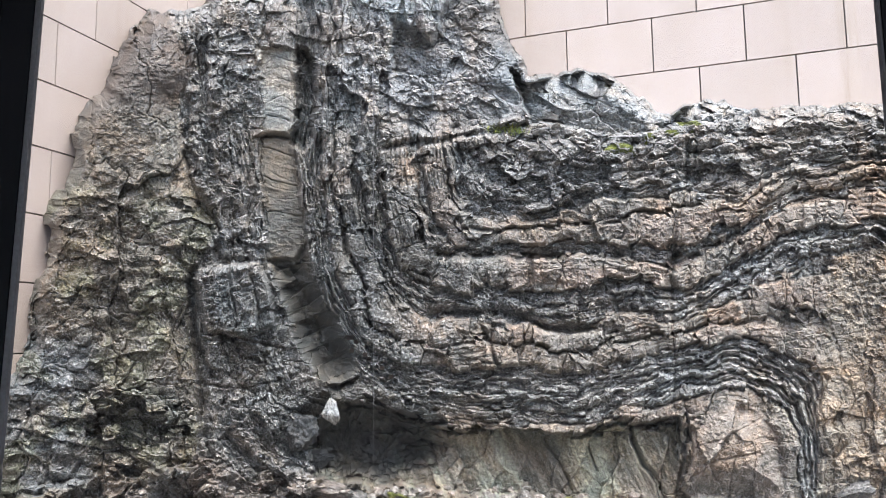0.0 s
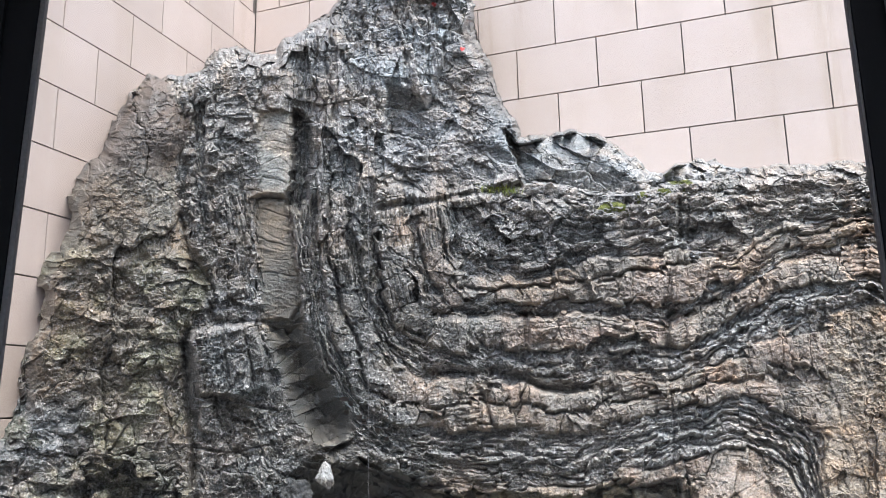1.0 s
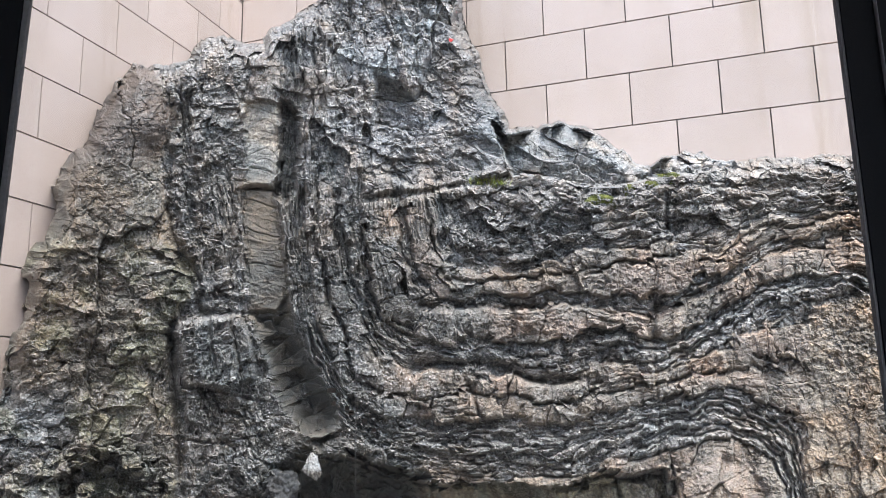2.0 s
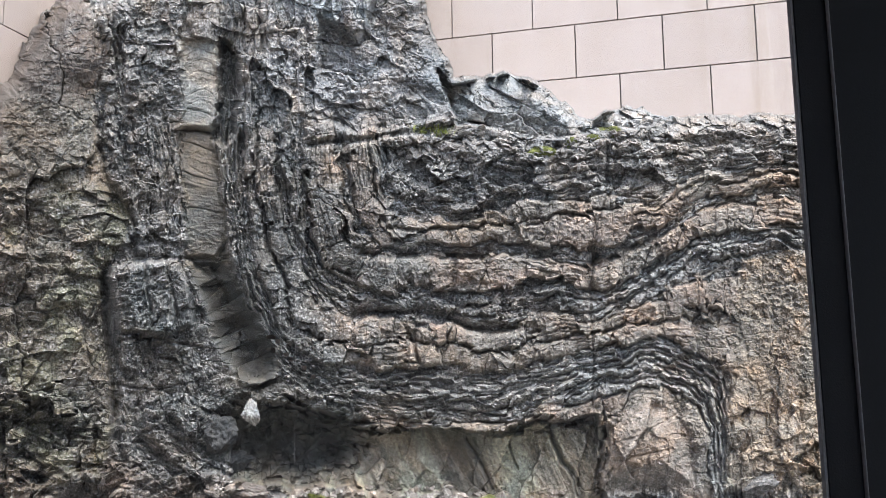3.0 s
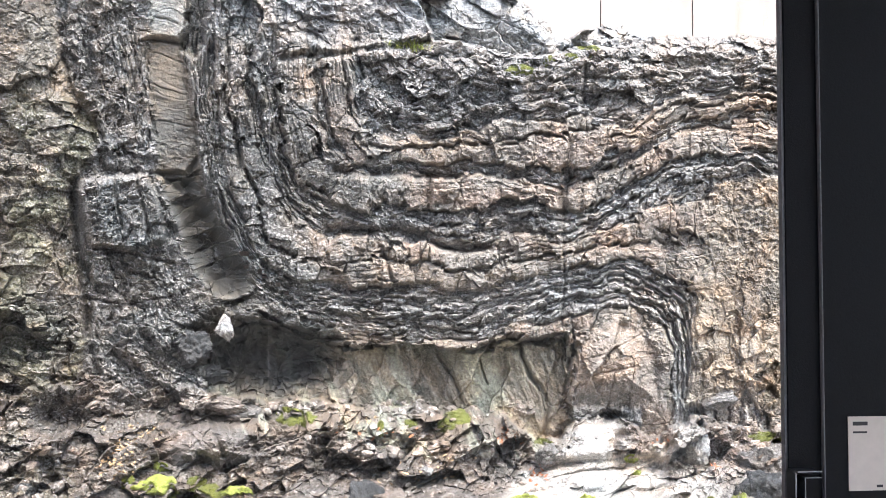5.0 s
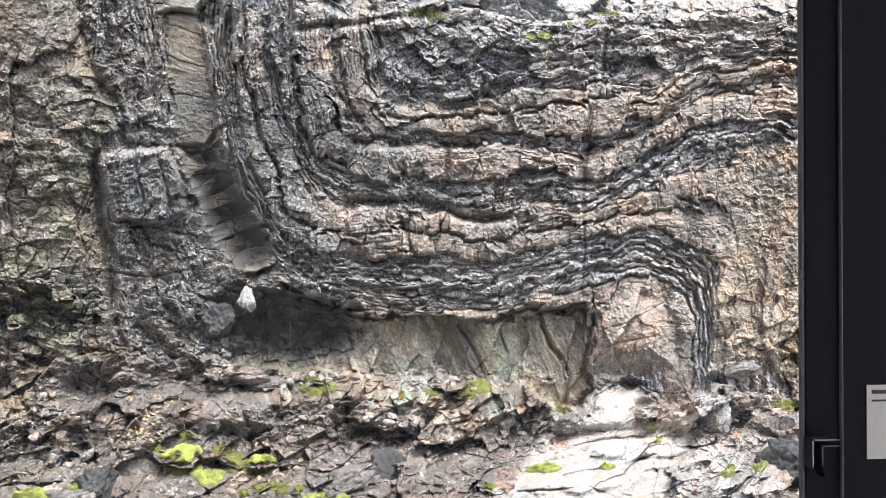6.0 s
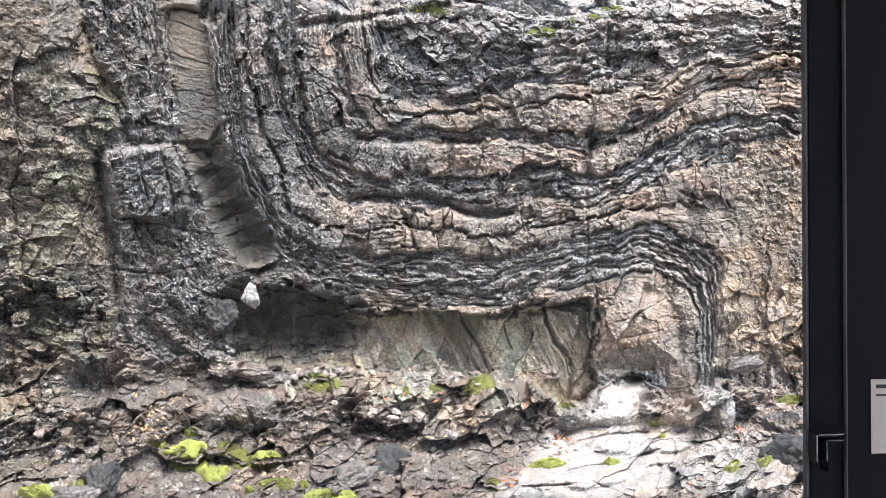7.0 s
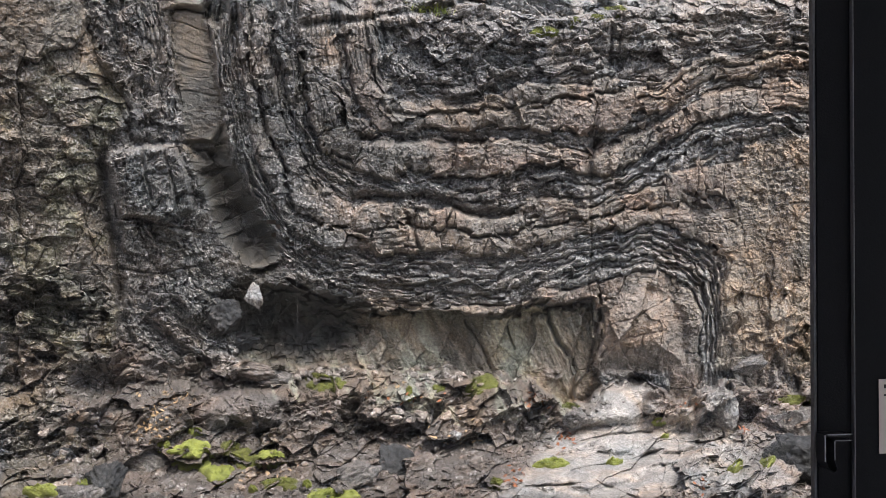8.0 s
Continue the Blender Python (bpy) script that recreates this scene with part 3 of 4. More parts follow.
    where(m["knob"], rubble(0.30, 1.5, 0.10, 0.02, 2, -10, 1.3, 0.02, 0.8))
    where(m["tan"], rubble(0.4, 1.8, 0.06, 0.02, 2, 4, 1.2))
    where(m["tan"] * smooth(1.15, 0.95, Z), rubble(0.2, 0.7, 0.10, 0.03, 22, 18, 1.4))
    columns = smooth(-0.05, 0.1, M["tower"]) * (1 - m["face"]) * smooth(-0.10, 0.02, -M["niche"])
    where(columns, rubble(0.30, 2.3, 0.16, 0.03, 24, 3, 0.9, 0.03, 0.7))
    where(columns, rubble(0.13, 2.6, 0.08, 0.035, 27, 2, 0.9, 0.05, 0.7))
    where(m["tower"], rubble(0.5, 0.5, 0.07, 0.03, 28, -16, 1.4))
    where(m["square"], rubble(0.17, 1.6, 0.06, 0.03, 47, -4, 1.2, 0.05, 0.8))
    where(m["square"], lambda s: 0.03 * ridged(X[s] * 7 - Z[s], Z[s] * 0.8, 3, 59))
    where(m["face"], rubble(0.2, 0.6, 0.05, 0.02, 25, -24, 1.4))
    where(m["face"], lambda s: 0.022 * ridged((X[s] - Z[s] * 0.5) * 3, (Z[s] + X[s] * 0.4) * 7, 3, 57))
    where(m["behind"], rubble(0.4, 0.4, 0.16, 0.04, 26, -28, 1.6))
    # cross cracks of the smooth upright slab
    bend = Z + 0.10 * X + 0.07 * fbm(X * 3, Z * 3, 3, 0.5, 41)
    sl = np.abs((bend / 0.27) % 1 - 0.5) * 0.27
    h += m["slab"] * (-0.016 * gap * np.exp(-(sl / 0.006) ** 2) + 0.025 * vnoise(X * 0.2, np.floor(bend / 0.27) * 7.3, 3) + 0.012 * ridged(X * 3, bend * 11, 3, 43) - 0.006 * np.exp(-((np.abs(((bend + 0.16 * vnoise(X * 5, Z * 4, 45)) / 0.083) % 1 - 0.5) * 0.083) / 0.005) ** 2) * smooth(-0.1, 0.15, vnoise(X * 4, Z * 6, 47)))
    where(m["slablow"] + 0.6 * m["cavity"], rubble(0.13, 0.7, 0.05, 0.012, 46, 25, 1.6, 0.05, 1.5))
    where(m["slablow"], rubble(0.5, 0.28, 0.10, 0.03, 46, 22, 1.8, 0.06, 0.8))
    h += m["slablow"] * 0.025 * ridged((X - 0.7 * Z) * 2.0, (Z + 0.5 * X) * 6, 3, 45, 0.6)
    # flutes of the massive bed under the fold, ribs at the foot
    h += m["massive"] * (0.035 * ridged(X * 3.0 + Z * 1.6, Z * 1.3, 3, 51, 0.6) + 0.018 * ridged(X * 11 + Z * 5, Z * 2.5, 3, 52, 0.65) - 0.01)
    where(m["ribs"], lambda s: 0.16 * ridged((X[s] - Z[s] * 0.55) * 4.0, (Z[s] + X[s] * 0.5) * 1.0, 2, 61))
    # roughness
    smoothed = np.maximum.reduce([m["slab"], m["massive"], m["pale"], m["knob"] * 0.6, sand * 0.45, m["pillar"] * (0.3 + 0.45 * (1 - low)), m["white"]])
    rough = 1 - 0.65 * smoothed
    gritty = rough * (0.55 + 0.9 * smooth(-0.3, 0.3, fbm(X * 2.7, Z * 2.7, 3, 0.5, 79)))
    h += rough * (0.025 * fbm(X * 4, Z * 4, 3, 0.5, 71)) + gritty * (0.005 * ridged(X * 8, Z * 8, 2, 75, 0.62) + 0.010 * vnoise(X * 34, Z * 34, 81) + 0.012 * vnoise(X * 70, Z * 70, 83))
    where(gritty, rubble(0.085, 0.75, 0.022, 0.004, 41, 12, 1.7, 0.05, 1.0))
    where(gritty, rubble(0.036, 0.8, 0.014, 0.001, 42, -20, 1.7, 0.06, 1.0))
    # the large forms
    h += 0.25 * m["pillar"] * smooth(-0.02, 0.35, M["pillar"]) + 0.10 * smooth(0.3, 1.6, X)
    h += -0.05 * smooth(0, 0.5, M["tower"]) - 0.12 * m["face"] - 0.5 * m["behind"] - 0.12 * m["slab"] - 0.34 * m["niche"] + 0.09 * m["white"] - 0.26 * smooth(0, 0.15, M["slablow"]) + 0.16 * smooth(0, 0.06, M["square"]) - 0.30 * smooth(-0.06, 0.18, M["under"])
    h += (1 - m["foot"]) * (-0.24 * smooth(0.0, 0.022, M["massive"]) * smooth(2.3, 1.5, X) - 0.42 * smooth(0, 0.30, M["cavity"])) + 0.22 * smooth(0, 0.3, M["knob"]) + 0.05 * m["tan"]
    h -= (1 - m["foot"]) * 0.12 * np.exp(-((M["massive"] - 0.035) / 0.022) ** 2) * smooth(-0.3, 0.1, fbm(X * 3, Z * 3, 2, 0.5, 47))
    h += 0.16 * smooth(0, 0.15, M["block"]) + 0.12 * smooth(0, 0.3, M["pale"])
    # foot: a ledge, a step, and rubble that comes forward
    f = smooth(-0.01, 0.02, M["foot"])
    zz = Z + 0.14 * fbm(X * 1.3, X * 0 + 3, 3, 0.5, 91)
    h += f * (0.15 + 0.55 * smooth(0.42, 0.12, zz) + 0.10 * smooth(0.15, -0.15, zz) + 1.5 * smooth(-0.1, -0.85, zz) + 1.2 * smooth(-0.8, -1.7, zz))
    for width, deep, tr in CRACKS:
        d = seg_dist(wx, wz, tr)
        h -= deep * np.exp(-(d / width) ** 2)
    # the rim turns back to the wall behind
    h -= 0.30 * smooth(0.22, 0.0, rim) ** 2 + 1.9 * smooth(0.012, -0.02, rim)
    # colour of the rock kinds, then shade and edge light painted over it
    c3 = np.empty((len(X), 3), F)
    c3[:] = (0.125, 0.122, 0.116)

    def dye(w, color, amt=1.0):
        w = (w * F(amt))[:, None]
        c3[:] = c3 * (1 - w) + w * np.array(color, F)
    patch = smooth(-0.2, 0.3, fbm(X * 1.1, Z * 1.1, 4, 0.6, 101))
    patch2 = smooth(0.0, 0.35, fbm(X * 2.6, Z * 2.6, 4, 0.6, 107))
    west = smooth(0.6, -1.2, X)
    m["tower"] = smooth(-0.05, 0.45, M["tower"] + 0.3 * fbm(X * 2, Z * 2, 3, 0.6, 131))
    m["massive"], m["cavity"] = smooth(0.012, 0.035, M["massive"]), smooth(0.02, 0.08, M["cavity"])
    dye(shale, (0.142, 0.142, 0.137), 0.9)
    dye(shale * smooth(1.7, 2.3, X), (0.19, 0.197, 0.20), 0.75)
    dye(sand * west, (0.118, 0.112, 0.104), 0.9)
    dye(sand * (1 - 0.8 * west), (0.158, 0.142, 0.12), 0.85)
    dye(sand * patch2 * (1 - 0.85 * west), (0.198, 0.154, 0.124), 0.75)
    dye(smooth(1.2, 3.2, X) * (1 - massive) * (0.5 + 0.5 * patch), (0.235, 0.20, 0.158), 0.45)
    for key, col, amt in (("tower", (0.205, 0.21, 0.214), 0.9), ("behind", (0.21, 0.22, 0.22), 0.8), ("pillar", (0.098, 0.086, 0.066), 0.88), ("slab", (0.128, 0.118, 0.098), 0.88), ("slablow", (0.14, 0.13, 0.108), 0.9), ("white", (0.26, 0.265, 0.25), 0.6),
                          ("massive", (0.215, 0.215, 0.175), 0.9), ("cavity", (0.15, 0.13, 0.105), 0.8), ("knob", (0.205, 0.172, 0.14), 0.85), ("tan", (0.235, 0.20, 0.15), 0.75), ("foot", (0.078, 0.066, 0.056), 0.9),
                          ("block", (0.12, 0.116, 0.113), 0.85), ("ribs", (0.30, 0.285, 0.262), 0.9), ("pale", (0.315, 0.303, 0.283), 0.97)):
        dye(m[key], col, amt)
    _, panel, *_ = cells(X / 0.13 + warp * 0.7, Z / 0.34 + warp * 0.7, 27, 1.0)
    dye(m["tower"] * smooth(0.62, 0.7, panel) * (1 - m["face"]), (0.27, 0.285, 0.285), 0.6)
    dye(m["tan"] * patch2, (0.235, 0.16, 0.095), 0.6)
    dye(m["pillar"] * patch, (0.125, 0.106, 0.080), 0.5)
    dye(m["pillar"] * smooth(3.3, 3.9, Z + 0.3 * fbm(X * 2, Z * 2, 3, 0.5, 133)), (0.062, 0.051, 0.044), 0.9)
    dye(smooth(-2.75, -3.05, X + 0.3 * fbm(X * 2.2, Z * 2.2, 3, 0.5, 135)) * smooth(1.9, 1.5, Z), (0.092, 0.102, 0.108), 0.85)
    # undercut: brownish-green rock, darkened for the shade under its overhang
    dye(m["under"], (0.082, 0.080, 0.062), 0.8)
    dye(m["pillar"] * patch2 * low, (0.125, 0.13, 0.07), 0.45)
    dye(m["foot"] * patch2 * (1 - m["pale"]), (0.125, 0.096, 0.076), 0.5)
    dye(m["massive"] * patch, (0.20, 0.165, 0.135), 0.55)
    streak = fbm(X * 8 + Z * 3.5, Z * 1.6, 4, 0.6, 161)
    flutes = np.maximum.reduce([m["massive"], m["cavity"], m["tan"] * 0.8, m["pillar"] * (1 - low)])
    dye(flutes * smooth(0.05, 0.35, streak), (0.085, 0.078, 0.066), 0.6)
    dye(flutes * smooth(-0.1, -0.4, streak) * m["massive"], (0.30, 0.32, 0.26), 0.55)
    # damp rock and the shade of the recess, dyed as one dark patch
    damp_shade = smooth(1.25, 0.35, np.hypot((X - SHADED_DAMP[0][0]) / 1.2, (Z - SHADED_DAMP[0][1]) / 1.6) + 0.9 * fbm(X * 1.6, Z * 1.6, 4, 0.6, 151))
    dye(damp_shade * (1 - 0.6 * m["foot"]), (0.062, 0.068, 0.067), 0.82)
    # how thickly specks of lichen crust and painted glints cover each kind
    crust = np.clip(0.45 + 0.55 * (shale + grit) + 0.5 * sand * west - 0.55 * m["slab"] - 0.5 * np.maximum.reduce([m["massive"], m["cavity"], m["knob"] * 0.4]) + 0.2 * m["foot"] - 0.05 * m["pillar"] * (1 - low) + 0.2 * m["pillar"] * low - 0.15 * m["tan"] + 0.15 * m["knob"] - 0.1 * m["pale"], 0.03, 1)
    # proud edges painted paler, as if they caught light from above
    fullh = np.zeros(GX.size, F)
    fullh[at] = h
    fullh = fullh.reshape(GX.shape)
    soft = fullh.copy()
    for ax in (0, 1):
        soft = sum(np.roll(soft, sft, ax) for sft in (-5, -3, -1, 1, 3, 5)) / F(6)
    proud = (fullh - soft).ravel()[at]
    lit_edge = smooth(0.006, 0.024, proud) * smooth(0.07, 0.04, proud) * smooth(-0.25, 0.25, fbm(X * 5, Z * 5, 3, 0.6, 141))
    c3 *= (1 + F(0.42) * lit_edge * (1 - 0.7 * m["pale"]))[:, None]
    piece = np.clip(np.searchsorted(lows, S) - 1, 0, len(BEDS) - 2) + 20
    for i, key in enumerate(("tower", "behind", "pillar", "slab", "massive", "cavity", "knob", "tan", "foot", "pale", "ribs")):
        piece = np.where(M[key] > 0, i, piece)
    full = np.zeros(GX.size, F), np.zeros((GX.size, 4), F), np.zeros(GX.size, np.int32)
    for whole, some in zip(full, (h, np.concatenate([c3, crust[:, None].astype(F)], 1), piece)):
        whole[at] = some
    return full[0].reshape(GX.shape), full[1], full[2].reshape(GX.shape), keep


PIECES = [("tower_block", "grey jointed upper block of the rock"), ("back_block", "blue-grey block behind the ledge"), ("pillar", "olive-brown weathered pillar"), ("slab", "smooth upright slab with cross cracks"),
          ("massive_bed", "pale greenish fluted bed under the fold"), ("hollow", "dark damp hollow under the fold, shade painted in"), ("knob", "light brown rounded core of the small arch"), ("tan_bed", "tan massive bed"),
          ("foot", "broken dark rock at the foot"), ("pale_ledge", "pale smooth ledge"), ("ribs", "light upright ribs of rock")]


def whole_parts(piece):
    """Numbers the connected parts of each piece (piece * 1000 + n); scraps go to the part beside them."""
    n = 5
    small = piece[::n, ::n].copy()
    rows, cols = small.shape
    for _ in range(2):
        part_of = np.full(small.shape, -1)
        sizes, count = [], {}
        for i in range(rows):
            for j in range(cols):
                if part_of[i, j] >= 0 or small[i, j] < 0:
                    continue
                kind, stack, spots = small[i, j], [(i, j)], []
                count[kind] = count.get(kind, -1) + 1
                part_of[i, j] = kind * 1000 + count[kind]
                beside = {}
                while stack:
                    a, c = stack.pop()
                    spots.append((a, c))
                    for u, v in ((a + 1, c), (a - 1, c), (a, c + 1), (a, c - 1)):
                        if 0 <= u < rows and 0 <= v < cols and small[u, v] >= 0:
                            if small[u, v] != kind:
                                beside[small[u, v]] = beside.get(small[u, v], 0) + 1
                            elif part_of[u, v] < 0:
                                part_of[u, v] = part_of[i, j]
                                stack.append((u, v))
                if len(spots) < 70 and beside:
                    into = max(beside, key=beside.get)
                    for a, c in spots:
                        small[a, c] = into
    i = np.minimum((np.arange(piece.shape[0]) + n // 2) // n, rows - 1)
    j = np.minimum((np.arange(piece.shape[1]) + n // 2) // n, cols - 1)
    out = part_of[i][:, j]
    # the rim takes the number of its neighbour inside
    for _ in range(n + 2):
        for ax, s in ((0, 1), (0, -1), (1, 1), (1, -1)):
            out = np.where(out < 0, np.roll(out, s, ax), out)
    return out


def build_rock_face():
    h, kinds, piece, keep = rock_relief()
    # relief is scaled about the eye, to fit the camera's view
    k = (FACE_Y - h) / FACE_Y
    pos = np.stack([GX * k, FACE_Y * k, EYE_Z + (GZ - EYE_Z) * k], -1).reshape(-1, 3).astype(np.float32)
    pos[(GZ < -1.06).ravel(), 2] = -0.25           # the foot goes into the ground
    col = kinds
    rows, cols = GX.shape
    idx = np.arange(rows * cols).reshape(rows, cols)
    quads = np.stack([idx[:-1, :-1], idx[:-1, 1:], idx[1:, 1:], idx[1:, :-1]], -1)
    ok = keep[:-1, :-1] & keep[:-1, 1:] & keep[1:, 1:] & keep[1:, :-1]
    lab = whole_parts(np.where(keep, piece, -1))[:-1, :-1]
    face = tagged(new("rock_face"), "tall grey-brown folded rock face of many thin beds", "rock face")
    for p in np.unique(lab[ok & (lab >= 0)]):
        q = quads[ok & (lab == p)]
        if len(q) < 40:
            continue
        p = p // 1000
        used, inv = np.unique(q, return_inverse=True)
        me = bpy.data.meshes.new("rock_bed")
        me.vertices.add(len(used))
        me.vertices.foreach_set("co", pos[used].ravel())
        me.loops.add(q.size)
        me.loops.foreach_set("vertex_index", inv.ravel().astype(np.int32))
        me.polygons.add(len(q))
        me.polygons.foreach_set("loop_start", np.arange(0, q.size, 4, dtype=np.int32))
        me.update(calc_edges=True)
        at = me.color_attributes.new("rock_tint", "FLOAT_COLOR", "POINT")
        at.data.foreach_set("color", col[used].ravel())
        me.polygons.foreach_set("use_smooth", np.zeros(len(q), bool))
        me.materials.append(ROCK)
        nm, lb = PIECES[p] if p < 20 else ("rock_bed", "")
        ob = new(nm, me)
        ob.parent = face
        tagged(ob, lb)
    return h


# ---- the yard: two granite-clad walls in a corner, ground, the building with the window ----
CORNER = (-2.533, 10.041)
WALL_TOP = 8.2


def clad_wall(name, angle, length, first, course_z, panel_w, panel_h, sign, label):
    """A wall from the corner along angle (degrees from x), clad with granite panels in running bond."""
    base = Matrix.Translation((*CORNER, 0)) @ Matrix.Rotation(radians(angle), 4, "Z")
    wall = part(name, box((-0.4, 0, -0.5), (length, 0.3, WALL_TOP)) if sign > 0 else box((-0.4, -0.3, -0.5), (length, 0, WALL_TOP)), JOINT)
    wall.matrix_world = base
    tagged(wall, label, kind="structure")
    gap, thick = 0.014, 0.025
    shared = {}
    row = int((-0.2 - course_z) / panel_h)
    z = course_z + row * panel_h
    while z < WALL_TOP - 0.1:
        s = first + (0 if row % 2 == 0 else -panel_w / 2) - 12 * panel_w
        while s < length:
            a, b = max(s, 0.03), min(s + panel_w, length)
            if b - a > 0.06:
                key = (round(b - a, 3))
                if key not in shared:
                    y0, y1 = (-thick, 0.0) if sign > 0 else (0.0, thick)
                    bm = box((gap / 2, y0, gap / 2), (b - a - gap / 2, y1, panel_h - gap / 2), 0.002)
                    shared[key] = bpy.data.meshes.new("panel")
                    bm.to_mesh(shared[key])
                    bm.free()
                    shared[key].materials.append(GRANITE)
                ob = new("panel", shared[key])
                ob.parent = wall
                ob.location = (a, 0, z)
            s += panel_w
        z += panel_h
        row += 1
    return wall


def build_yard():
    g = bmesh.new()
    bmesh.ops.create_grid(g, x_segments=60, y_segments=60, size=400)
    for v in g.verts:
        v.co.z = -0.10
    tagged(part("ground", g, DIRT), "dark bare earth of the yard", kind="structure")
    clad_wall("wall_back", -19.92, 12.5, 6.093, 5.754, 0.949, 0.620, 1, "wall clad with pale pink granite panels")
    clad_wall("wall_side", 252.40, 12.5, 2.900, 5.757, 0.937, 0.601, -1, "side wall clad with pale pink granite panels")


build_yard()


# ---- the window we look through ----
WIN_Y = 1.15


# the window is leaned and rolled to fit the camera's view; its parts are given about the eye's height on its plane
SASH = Matrix.Translation((0, WIN_Y, EYE_Z)) @ Matrix.Rotation(radians(-2.2), 4, "X") @ Matrix.Rotation(radians(0.86), 4, "Y")


def build_window():
    win = tagged(new("window_1"), "black metal framed fixed window with clear glass", kind="structure")
    win.matrix_world = SASH
    pane = part("pane", box((-0.66, 0.03, -1.6), (0.72, 0.036, 1.7)), GLASS, win, "clear glass pane")
    pane.visible_shadow = False
    for x0, x1, y0, y1, mat, nm, lb in ((0.682, 0.737, 0.0, 0.014, FRAME, "window_frame", ""), (0.7405, 1.52, -0.004, 0.014, FRAME, "post", ""),
                                        (0.677, 0.682, 0.002, 0.012, FRAME_EDGE, "gasket", "worn grey gasket"), (0.7375, 0.740, -0.006, 0.006, FRAME_EDGE, "gasket", "worn grey gasket"),
                                        (-0.699, -0.647, 0.0, 0.014, FRAME, "window_frame", ""), (-0.647, -0.638, 0.002, 0.012, FRAME_EDGE, "gasket", "worn grey gasket"), (-1.52, -0.701, -0.004, 0.014, FRAME, "post", "")):
        part(nm, box((x0, y0, -1.7), (x1, y1, 1.75), 0.001), mat, win, lb)
    return win


def build_handle():
    """A pull handle: a flat leaf rolled into a hook."""
    bm = bmesh.new()
    prof = [(0.021, 0.028), (-0.018, 0.028), (-0.021, 0.025), (-0.021, -0.004), (-0.0195, -0.014), (-0.016, -0.022), (-0.011, -0.027), (-0.005, -0.028), (-0.003, -0.022), (-0.006, -0.012),
            (-0.0075, 0.0), (-0.0075, 0.015), (-0.005, 0.019), (0.021, 0.019)]
    rings = []
    for y in (-0.028, -0.001):
        rings.append([bm.verts.new((x, y, z)) for x, z in prof])
    for i in range(len(prof) - 1):
        bm.faces.new((rings[0][i], rings[0][i + 1], rings[1][i + 1], rings[1][i]))
    bmesh.ops.solidify(bm, geom=bm.faces[:], thickness=0.003)
    h = part("window_handle", bm, HANDLE)
    h.matrix_world = SASH @ Matrix.Translation((0.6985, 0, -0.3404))
    tagged(h, "dark grey hooked metal window handle on black frame", "handle")
    # thin strips paler than the leaf, along its edges
    part("rim", box((-0.019, -0.0290, 0.0278), (0.021, -0.0272, 0.0296)), RIM, h, "bright edge strip")
    part("rim", box((-0.0228, -0.0290, -0.012), (-0.0214, -0.0272, 0.0278)), RIM, h, "bright edge strip")
    part("rim", box((-0.0062, -0.0290, 0.0190), (0.021, -0.0272, 0.0200)), RIM, h, "bright edge strip")
    part("rim", box((-0.0074, -0.0290, -0.010), (-0.0064, -0.0272, 0.0190)), RIM, h, "bright edge strip")


def build_label():
    lab = part("label_card", box((0, -0.0012, -0.115), (0.105, 0, 0), 0.0005), LABEL)
    tagged(lab, "small off-white information card on the black post", "sign")
    lab.matrix_world = SASH @ Matrix.Translation((0.7785, -0.0045, -0.2331))
    part("print_line", box((0.008, -0.0016, -0.014), (0.033, -0.0011, -0.008)), INK, lab, "line of dark print")
    part("print_line", box((0.008, -0.0016, -0.026), (0.032, -0.0011, -0.023)), INK, lab, "line of dark print")
    part("print_line", box((0.047, -0.0016, -0.110), (0.057, -0.0011, -0.106)), INK, lab, "line of dark print")


def build_viewing_room():
    """The unseen room that the window belongs to, behind the camera; pale plaster and open ends added to veil the
    glass.
    """
    for name, lo, hi, lb in (("floor", (-4, -4, -0.12), (4, 1.13, 0.0), "grey floor of the viewing room"), ("ceiling", (-4, -4, 3.3), (4, 1.16, 3.5), "grey ceiling of the viewing room"),
                             ("wall_rear", (-4, -4.2, 0.0), (4, -4.0, 3.3), "unseen pale plaster wall, added to veil the glass"), ("wall_front", (-4.0, 1.165, -0.5), (-1.535, 1.4, 3.5), "wall beside the window"),
                             ("wall_front", (1.535, 1.165, -0.5), (4.2, 1.4, 3.5), "wall beside the window"), ("wall_sill", (-1.55, 1.165, -0.5), (1.55, 1.4, -0.05), "low wall under the window")):
        tagged(part(name, box(lo, hi), PLASTER), lb, kind="structure")


build_viewing_room()
build_handle()
build_label()
build_window()
RELIEF = build_rock_face()


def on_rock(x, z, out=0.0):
    """A spot on the rock face, by its place on the mean plane as seen from the eye, a little way out of it."""
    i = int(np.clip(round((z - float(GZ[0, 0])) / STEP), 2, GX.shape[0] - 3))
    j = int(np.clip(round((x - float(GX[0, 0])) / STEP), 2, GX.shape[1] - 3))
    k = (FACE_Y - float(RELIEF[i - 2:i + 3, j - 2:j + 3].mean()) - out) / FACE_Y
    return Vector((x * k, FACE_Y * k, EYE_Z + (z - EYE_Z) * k))


